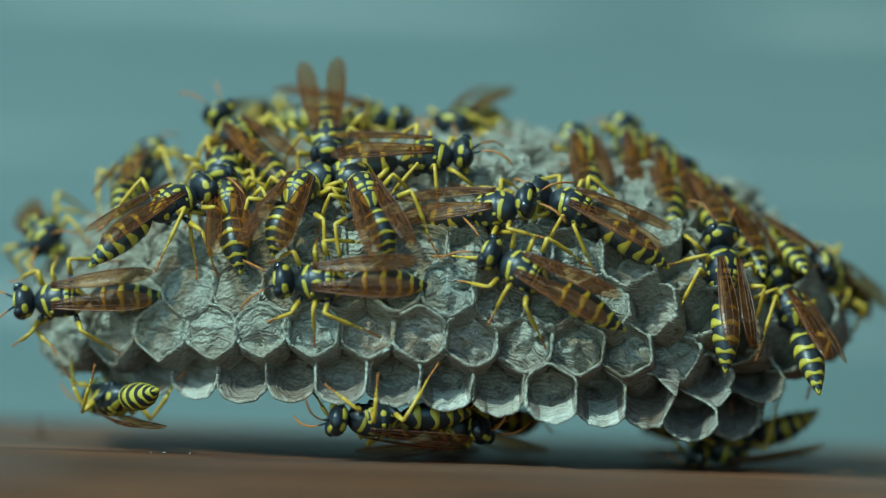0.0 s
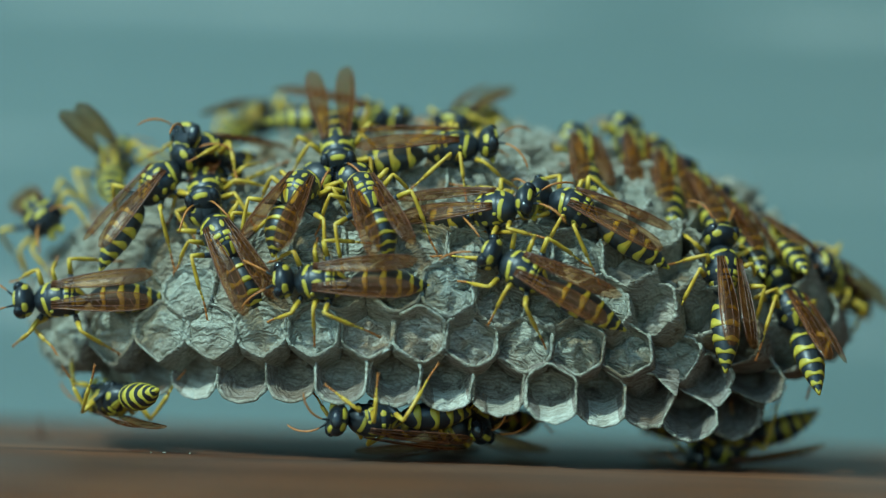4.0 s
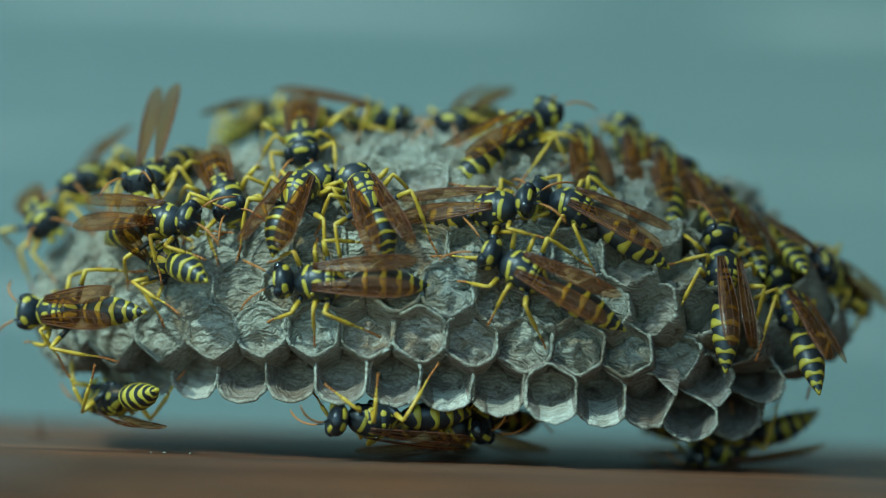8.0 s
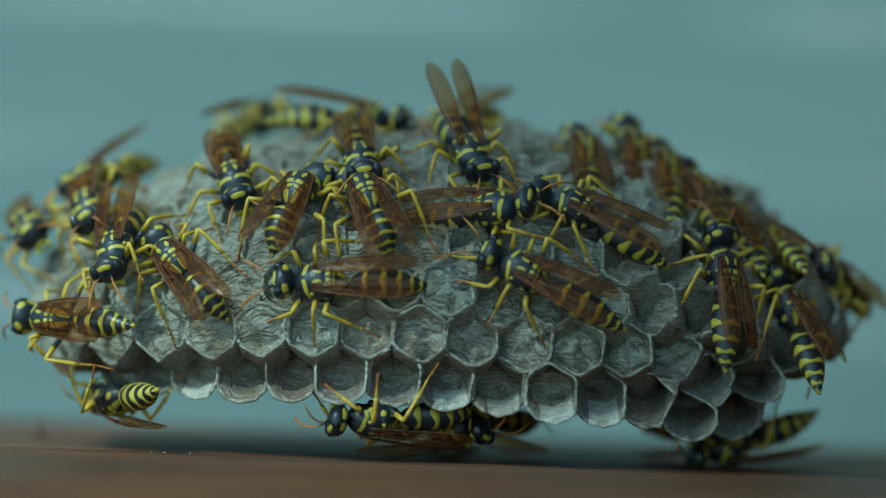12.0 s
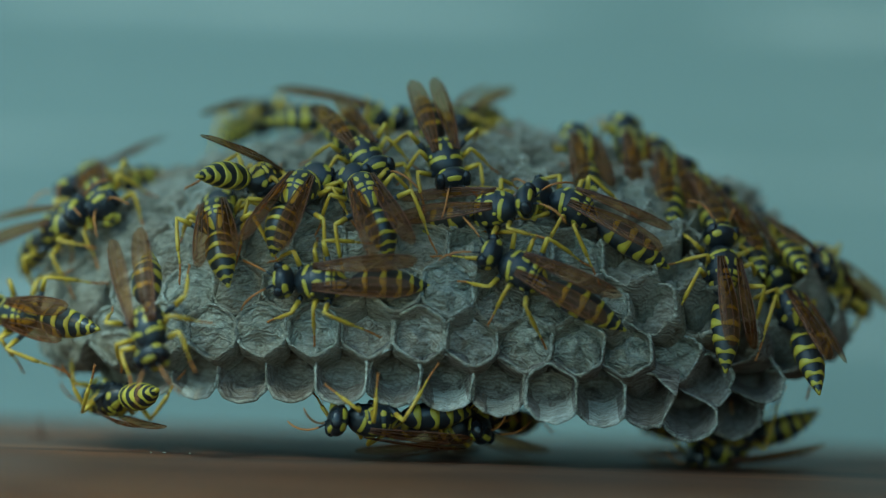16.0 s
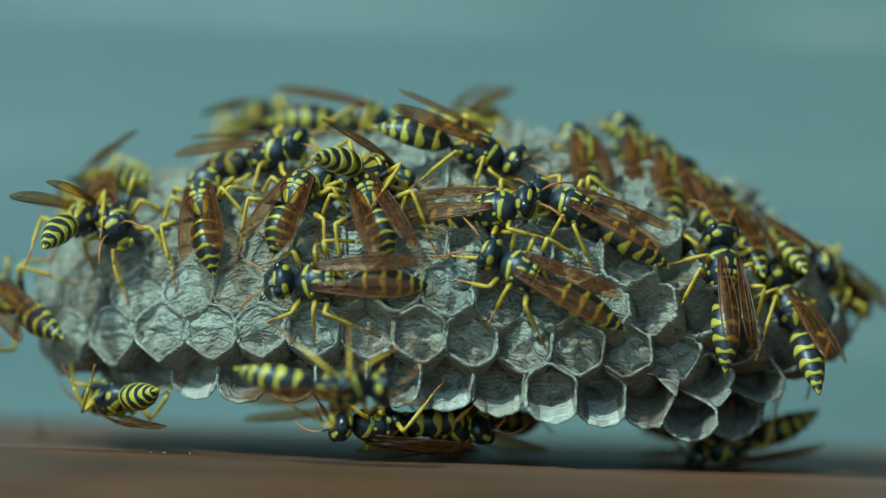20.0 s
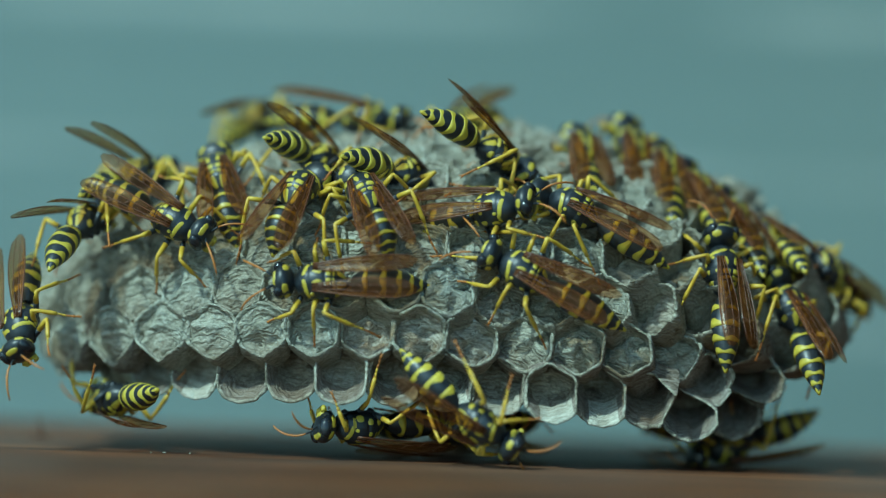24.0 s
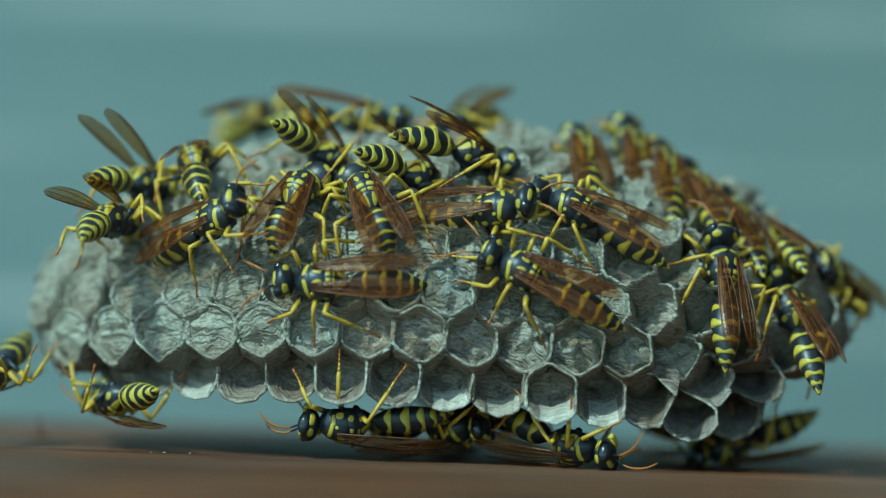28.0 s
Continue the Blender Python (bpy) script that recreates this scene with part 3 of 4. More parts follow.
    for a in (-1.5, -1.3, -1.1, -0.9, -0.7, -0.5, -0.35, -0.2, -0.08, 0.0, 0.1, 0.3, 0.6, 0.9, 1.2, 1.5):
        loop = []
        for b in np.linspace(0, 2 * math.pi, 40, endpoint=False):
            thick = 2.4 if a < 0.02 else 5.0
            west = min(1.0, max(0.0, (-math.cos(b) - 0.64) / 0.25)) * min(1.0, max(0.0, (math.cos(a) - 0.72) / 0.2))
            h = under(DOME.x * 0.85 * math.cos(a) * math.cos(b)) * (0.45 + 0.5 * west) + 1.6 * west if a < 0 else DOME.z - 5.5
            g = 1.0 + 0.05 * noise.noise(Vector((math.cos(b) * 2, math.sin(b) * 2, a)))
            loop.append(to_local(Vector(((DOME.x - thick) * max(0.0, math.cos(a)) ** 0.7 * math.cos(b) * g, (DOME.y - thick - 2.0) * max(0.0, math.cos(a)) ** 0.7 * math.sin(b) * g, h * math.sin(a)))))
        loops.append(loop)
    rings(bm, loops, 0, caps=(True, True))
    part("comb_back", bm, SHELL_PAPER, comb, "brown papery underside of the comb")
    bm = bmesh.new()
    fall_way = (AXES.inverted() @ Vector((0, 0, -1)))
    base = to_local(Vector((2, 4, -6)))
    fall = -(VIEW @ (to_local(MIDDLE) * MM + base * MM)).z / MM
    pts = [base + fall_way * (-fall) * f for f in (0, 0.25, 0.5, 0.75, 1.0)]
    tube(bm, pts, [4.5, 2.2, 1.6, 2.0, 3.6], 14)
    part("stalk", bm, SHELL_PAPER, comb, "dark papery stalk fixed to the ledge")
    return comb


# ---- setting ----
def slab(name, x0, x1, y0, y1, z0, z1, mat, parent=None, bevel=0.0):
    bm = bmesh.new()
    bmesh.ops.create_cube(bm, size=1.0)
    for v in bm.verts:
        v.co = Vector((x0 + (v.co.x + 0.5) * (x1 - x0), y0 + (v.co.y + 0.5) * (y1 - y0), z0 + (v.co.z + 0.5) * (z1 - z0)))
    if bevel:
        bmesh.ops.bevel(bm, geom=bm.edges[:], offset=bevel, segments=2, affect="EDGES")
    return part(name, bm, mat, parent, smooth=False)


def build_setting():
    ledge = tagged(new("ledge"), "brown stained wooden rail ledge under the nest", "ledge", kind="structure")
    slab("rail", -1500, 109.8, -75, 62, -30, 0, WOOD, ledge, bevel=1.5)
    for x in (-1200, -300):
        slab("bracket", x - 20, x + 20, -60, 160, -70, -30.3, WOOD, ledge, bevel=1.5)
    wall = tagged(new("wall"), "pale blue-green painted board wall behind the nest", "wall", kind="structure")
    wall.location = (0, 0.16, 0)
    h = 20.1
    z = -48.9 - 47 * h
    rng = random.Random(3)
    while z < 1300:
        slab("board", -1500, 1500, -rng.uniform(0.05, 0.15), 12, z, z + h - 0.01, WALL, wall, bevel=0.12)
        z += h
    slab("wall_back", -1500, 1500, 12.2, 60, -1000, 1300, WALL, wall)
    # unseen wall end, added to keep skylight off the comb's east side
    tagged(slab("wall_east", 110, 260, -150, 159, -1000, 1300, WOOD, bevel=4), "unseen dark timber wall end added to block eastern skylight", "wall", kind="structure")
    tagged(slab("ground", -60000, 60000, -60000, 60000, -1100, -1000, GROUND), "grey-brown ground below the ledge", "ground", kind="structure")
    return ledge, wall


def ground_material():
    m, ns, ls, n = shader("earth", 0.9)
    ls.new(ramp(ns, ls, noise_node(ns, ls, 3), [(0.3, (0.10, 0.09, 0.06)), (0.7, (0.17, 0.15, 0.10))]), n.inputs["Base Color"])
    return m


def build_debris():
    """Bits of dry stuff lying on the ledge."""
    bm = bmesh.new()
    tube(bm, [(0, 0, 0.15), (0.15, 0, 0.7), (-0.1, 0.1, 1.4), (-0.05, 0.15, 2.2)], [0.12, 0.12, 0.1, 0.05], 6)
    tube(bm, [(-0.9, 0.1, 0.12), (0, 0, 0.14), (1.0, -0.2, 0.1)], [0.05, 0.1, 0.05], 6)
    twig = tagged(part("dry_stem", bm, VEIN), "short dark dry stem on the wooden ledge", "debris")
    twig.location = (-0.0395, 0.020, 0)
    twig.scale = (1.15, 1.15, 1.15)
    rng = random.Random(8)
    for i in range(3):
        bm = bmesh.new()
        ball(bm, (0, 0, 0.1), (rng.uniform(0.10, 0.2), 0.12, 0.08), 7, 5)
        crumb = tagged(part("paper_crumb", bm, LIP), "pale paper crumb on the wooden ledge", "debris", "crumbs on the ledge")
        crumb.location = (-0.0268 + 0.0006 * i * (1 + i), -0.003 + 0.0004 * i, 0)


def leaf_material():
    m, ns, ls, n = shader("green_leaf", 0.45)
    ls.new(ramp(ns, ls, noise_node(ns, ls, 60, detail=3.0), [(0.3, (0.035, 0.07, 0.015)), (0.7, (0.08, 0.13, 0.03))]), n.inputs["Base Color"])
    return m


def build_sapling():
    """Unseen young tree added beside the ledge: its leafy top sways through the sunlight."""
    rng = random.Random(21)
    root = tagged(new("sapling"), "unseen leafy young tree added to shade the nest", "tree")
    bm = bmesh.new()
    tube(bm, [(0, 0, -20), (15, 10, 500), (-10, 0, 1000), (0, 0, 1480), (0, 0, 1800)], [14, 11, 8, 5, 3], 9)
    part("trunk", bm, WOOD, root, "thin brown trunk")
    for i in range(5):
        bm = bmesh.new()
        a = i * 2.4
        z0 = 1630 + 34 * i
        tip = Vector((70 * math.cos(a), 46 * math.sin(a), z0 + 55))
        tube(bm, [(0, 0, z0), tip * 0.5 + Vector((0, 0, z0 / 2 + 8)), tip], [2.5, 2, 1], 6)
        part("twig", bm, WOOD, root)
    blade = bmesh.new()
    loops = []
    for u in np.linspace(0, 1, 8):
        w = 15 * math.sin(math.pi * (0.04 + 0.93 * u ** 0.8))
        loops.append([Vector((48 * u, w * v, 6 * math.sin(u * 3) + 3.5 * abs(v) + 0.3 * k)) for k, vs in ((1, (-1, -0.5, 0, 0.5, 1)), (-1, (1, 0.5, 0, -0.5, -1))) for v in vs])
    rings(blade, loops, 0, caps=(True, True))
    first = part("leaf", blade, LEAF, root)
    for i in range(120):
        ob = first if i == 0 else new("leaf", first.data)
        ob.parent = root
        ob.matrix_basis = Matrix.LocRotScale(Vector((rng.gauss(8, 60), rng.gauss(0, 44), 1742 + rng.gauss(0, 52))) * MM, Euler((rng.uniform(-0.8, 0.8), rng.uniform(-0.6, 0.9), rng.uniform(0, 6.28))).to_quaternion(), Vector((1, 1, 1)) * rng.uniform(0.8, 1.25))
    return root


LEAF = leaf_material()
GROUND = ground_material()
build_setting()
build_debris()
build_comb()
SHADE_TREE = build_sapling()

# ---- wasps ----
BUILT = {}
BODY = 14.2          # head to tail, millimetres
FORE = 0.335         # thorax middle, as a share of that


def get_wasp(curl, label):
    if curl not in BUILT:
        w = BUILT[curl] = build_wasp(curl)
    else:
        w = copy_thing(BUILT[curl], Matrix.Identity(4))
    return tagged(w, label, "wasp", "wasps on the nest")


def body_pose(head, tail, lean, roll=0.0, push=0.0, size=1.0, tall=2.55):
    """Pose of a wasp from where head and tail lie across and up (at 400 mm), and which end leans nearer.
    It stands on the dome; push moves it in depth, roll turns it about its length."""
    hx, hz = head
    tx, tz = tail
    mx, mz = hx + (tx - hx) * FORE, hz + (tz - hz) * FORE
    way = Vector((mx, 400.0, mz)).normalized()
    c = onto_dome(way * 415.0, way, tall * size, 34.0) + way * push
    k = c.length / Vector((mx, 400.0, mz)).length
    ax = Vector(((hx - tx) * k, 0, (hz - tz) * k))
    span = BODY * size
    short = math.sqrt(max(0.0, span ** 2 - ax.length ** 2))
    ax = (ax - way * math.copysign(short, lean)).normalized()
    up = outward(c - MIDDLE)
    up = (up - ax * up.dot(ax)).normalized()
    up = Matrix.Rotation(radians(roll), 3, ax) @ up
    # right-handed frame: x along the body, z along the back
    x, z = turned(ax).normalized(), turned(up).normalized()
    y = z.cross(x)
    m = Matrix((x, y, z)).transposed().to_4x4()
    m.translation = spot(c)
    return m


def plan_of(p):
    q = VIEW.inverted() @ p
    return Vector((q.x / MM, -q.z / MM, q.y / MM))


def stance(m, size, tuck=1.0):
    """Where the six feet would stand on the nest for a body at m (metres, world)."""
    feet = {}
    down = plan_of(m @ Vector((0, 0, -1))) - plan_of(m.translation)
    down.normalize()
    for which, p in STAND.items():
        for side in (1, -1):
            at = plan_of(m @ (Vector((p[0] * (0.4 + 0.6 * tuck), p[1] * side * tuck, 0)) * MM * WASP * size))
            q = onto_dome(at, down, 0.25, 9.0)
            if (q - at).length > 6.5:
                q = at + down * 2.6
            feet[which + str(side)] = spot(q)
    return feet


def leg_poses(which, side, foot, size):
    """Thigh pose on the body and shin pose on the thigh that set the foot there (metres, body space)."""
    hip = Vector((HIPS[which][0], HIPS[which][1] * side, HIPS[which][2])) * MM * WASP
    l1, l2 = (x * MM * WASP for x in REACH[which])
    d = foot - hip
    r = min(max(d.length, abs(l1 - l2) * 1.08), (l1 + l2) * 0.985)
    d.normalize()
    pole = Vector((0.5 if which == "front" else (0.1 if which == "middle" else -0.55), side * 0.8, 0.12))
    pole = (pole - d * pole.dot(d)).normalized()
    c = (l1 * l1 + r * r - l2 * l2) / (2 * l1 * r)
    a = math.acos(max(-1, min(1, c)))
    x = d * math.cos(a) + pole * math.sin(a)
    y = x.cross(pole).normalized() * -1
    y = pole.cross(x).normalized()
    z = x.cross(y)
    thigh = Matrix((x, y, z)).transposed().to_4x4()
    thigh.translation = hip
    knee = hip + x * l1
    x2 = (hip + d * r - knee).normalized()
    y2 = (y - x2 * y.dot(x2)).normalized()
    z2 = x2.cross(y2)
    shin = Matrix((x2, y2, z2)).transposed().to_4x4()
    shin.translation = knee
    return thigh, thigh.inverted() @ shin


def wing_pose(side, spread, lift, twist=0.0):
    at = Vector((0.85, side * 1.12, 1.42)) * MM * WASP
    spread = 0.6 * spread - 1.0
    twist += -14.0 * min(1.0, max(0.0, lift - 8.0) / 30.0)        # raised wings stand side by side
    return Matrix.Translation(at) @ Euler((radians(side * (-14 - twist)), 0, 0)).to_matrix().to_4x4() @ Euler((0, radians(lift), radians(-side * spread))).to_matrix().to_4x4()


def settle_parts(w, spread, lift, bend=0.0, wag=0.0, short=1.0, nod=0.0):
    for ob in w.children_recursive:
        role = ob.get("role", "")
        if role in ("wing1", "wing-1"):
            s = 1 if role == "wing1" else -1
            ob.matrix_basis = wing_pose(s, spread + 0.8 * s, lift)
        elif role == "head":
            ob.matrix_basis = pose(3.72 * MM * WASP, 0, (-0.15 - 0.02 * nod) * MM * WASP, 0, 14 + nod, 0)
        elif role == "abdomen":
            ob.matrix_basis = pose(-2.5 * MM * WASP, 0, -0.35 * MM * WASP, 0, -bend, wag) @ Matrix.Diagonal((short, 1, 1, 1))


def still_wasp(label, head, tail, lean=0.0, roll=0.0, push=0.0, size=1.0, curl=16, spread=3, lift=8, bend=0, wag=0, short=1.0, nod=0, tuck=1.0):
    w = get_wasp(curl, label)
    m = body_pose(head, tail, lean, roll, push, size)
    w.matrix_basis = m @ Matrix.Scale(size, 4)
    settle_parts(w, spread, lift, bend, wag, short, nod)
    inv = (m @ Matrix.Scale(size, 4)).inverted()
    feet = stance(m, size, tuck)
    for ob in w.children:
        role = ob.get("role", "")
        if role in feet:
            which, side = (role[:-2], -1) if role.endswith("-1") else (role[:-1], 1)
            thigh, shin = leg_poses(which, side, inv @ feet[role], size)
            ob.matrix_basis = thigh
            ob.children[0].matrix_basis = shin
    return w


def eased(rows, push, size):
    """Body poses row by row, with half-way poses where a turn is wide."""
    out = []
    for row in rows:
        t, hx, hz, tx, tz, lean = row[:6]
        m = body_pose((hx, hz), (tx, tz), lean, row[6] if len(row) > 6 else 0.0, push + (row[7] if len(row) > 7 else 0.0), size)
        if out:
            t0, m0 = out[-1]
            q0, q1 = m0.to_quaternion(), m.to_quaternion()
            steps = int(q0.rotation_difference(q1).angle % (2 * math.pi) / radians(60)) + 1
            steps = max(1, min(steps, 4))
            for i in range(1, steps):
                k = i / steps
                out.append((round(t0 + (t - t0) * k, 2), Matrix.LocRotScale(m0.translation.lerp(m.translation, k), q0.slerp(q1, k), None)))
        out.append((t, m))
    return out


def moving_wasp(label, rows, push=0.0, size=1.0, curl=16, spread=3, lift=8, bend=0, wag=0, short=1.0, nod=0, wings=(), bends=()):
    """A wasp that walks: rows of seconds, head across and up, tail across and up, lean, roll."""
    w = get_wasp(curl, label)
    w.scale = (size, size, size)
    settle_parts(w, spread, lift, bend, wag, short, nod)
    keys, legs, held = [], {}, {}
    for row in eased(rows, push, size):
        t, m = row
        keys.append((t, m))
        inv = (m @ Matrix.Scale(size, 4)).inverted()
        for role, foot in stance(m, size).items():
            if role not in held or (held[role] - foot).length > 1.7 * MM:
                held[role] = foot
            which, side = (role[:-2], -1) if role.endswith("-1") else (role[:-1], 1)
            legs.setdefault(role, []).append((t, *leg_poses(which, side, inv @ held[role], size)))
    walk(w, keys)
    for ob in w.children_recursive:
        role = ob.get("role", "")
        if role.startswith("antenna"):
            turn = -1 if role.endswith("-1") else 1
            base = Matrix.Translation(Vector((0.95, turn * 0.42, 0.25)) * MM * WASP)
            feel = random.Random(len(label) * 3 + turn)
            walk(ob, [(min(28.0, k * 0.8), base @ Euler((radians(feel.uniform(-6, 6)), radians(feel.uniform(-16, 12)), radians(feel.uniform(-14, 14)))).to_matrix().to_4x4() @ base.inverted()) for k in range(36)])
        if bends and role == "abdomen":
            walk(ob, [(t, pose(-2.5 * MM * WASP, 0, -0.35 * MM * WASP, 0, -b, wag)) for t, b in bends])
        if wings and role in ("wing1", "wing-1"):
            walk(ob, [(t, wing_pose(1 if role == "wing1" else -1, s, u)) for t, s, u in wings])
        if role in legs:
            walk(ob, [(t, a) for t, a, b in legs[role]])
            walk(ob.children[0], [(t, b) for t, a, b in legs[role]])
    return w


def still_wasps():
    still_wasp("black and yellow paper wasp with folded amber wings at rest", (-11.58, 8.2), (-17.64, 0.59), lean=-1, push=-1.5, spread=17, bend=18, curl=34, short=0.66, nod=38, lift=-10)
    still_wasp("black and yellow paper wasp resting beside another wasp", (-8.9, 8.1), (-4.5, 0.05), lean=-1, push=-1.5, spread=15, bend=18, curl=34, short=0.66, nod=38, lift=-10)
    still_wasp("black and yellow paper wasp sitting sideways, touching a neighbour's head", (8.9, 4.77), (-3.65, 1.93), lean=0.4)
    still_wasp("black and yellow paper wasp facing another wasp head to head", (7.83, 6.6), (21.77, -1.45), lean=-0.6, short=1.05, nod=30)
    still_wasp("black and yellow paper wasp standing across open nest cells", (2.9, 0.48), (17.21, -7.35), lean=0, short=1.1)
    still_wasp("black and yellow paper wasp standing above empty grey cells", (-16.41, -3.0), (-1.93, -3.27), lean=0.3)
    still_wasp("black and yellow paper wasp clinging head up to the comb", (26.33, 2.31), (27.13, -10.67), lean=-0.5, spread=0)
    still_wasp("black and yellow paper wasp clinging to the comb's end", (31.53, -1.98), (35.82, -12.49), lean=-0.5, spread=-1)
    still_wasp("black and yellow paper wasp in shade at the comb's end", (35.4, -1.0), (40.8, -6.2), lean=0.5, push=3, spread=-2, lift=4)
    still_wasp("black and yellow paper wasp hanging curled under the comb's edge", (-33.2, -14.4), (-27.4, -14.1), lean=-0.9, curl=16, push=-10)
    still_wasp("black and yellow paper wasp hanging behind another under the comb", (4.6, -17.2), (-7.72, -16.9), lean=0, push=3)
    still_wasp("black and yellow paper wasp half hidden under the comb", (0.32, -15.77), (9.17, -16.84), lean=0, push=10)
    still_wasp("black and yellow paper wasp hanging under the end of the comb", (23.11, -20.11), (35.45, -16.14), lean=0, push=-6)
    still_wasp("black and yellow paper wasp in deep shade under the comb", (29.82, -17.75), (18.55, -16.68), lean=0, push=8)
    still_wasp("black and yellow paper wasp sitting high on the nest's back", (12.66, 11.74), (14.26, 4.99), lean=-1, push=5.5, nod=30, spread=7, lift=0, tuck=0.5)
    still_wasp("black and yellow paper wasp resting head up on the ridge", (17.37, 12.76), (19.2, 3.54), lean=-0.9, push=5.5, nod=30, spread=7, lift=0, tuck=0.5)
    still_wasp("black and yellow paper wasp crowded on the nest's back", (20.43, 10.35), (22.04, 3.0), lean=-0.9, push=5.5, nod=30, spread=7, lift=0, tuck=0.5)
    still_wasp("black and yellow paper wasp crowded behind others on the nest", (22.31, 8.1), (27.13, 1.13), lean=-0.5, push=5.5, spread=6, lift=0, tuck=0.5)
    still_wasp("black and yellow paper wasp in the crowd along the ridge", (25.95, 5.52), (30.46, -1.56), lean=-0.5, push=5.5, spread=6, lift=0, tuck=0.5)
    still_wasp("black and yellow paper wasp on the far ridge of the nest", (28.85, 3.0), (34.37, -1.29), lean=-0.5, push=5.5, spread=6, lift=0, tuck=0.5)
    still_wasp("black and yellow paper wasp lying along the nest's top", (-3.0, 12.28), (-16.3, 12.76), lean=0, push=6)
    still_wasp("black and yellow paper wasp behind another on the nest's top", (-15.77, 13.19), (-20.86, 10.89), lean=-1, push=8)
    still_wasp("black and yellow paper wasp mostly hidden behind the nest's top", (0.32, 11.74), (5.42, 12.92), lean=1, push=8)


def sway_sapling():
    """The added tree top leans into the sun to shade the nest, by millimetres across."""
    foot = Vector((-0.440, -0.505, -1.0))
    rows = [(0, 210), (1.0, 140), (1.6, 148), (2.8, 205), (6, 215), (8, 154), (9.5, 147), (10.5, 138), (12, 120), (14.5, 104), (15.3, 86), (16.0, 97), (16.6, 130), (17.2, 190), (18, 215), (24, 205), (28, 215)]
    walk(SHADE_TREE, [(t, Matrix.Translation(foot) @ Matrix.Rotation(math.atan2(d, 1742), 4, "Y")) for t, d in rows])


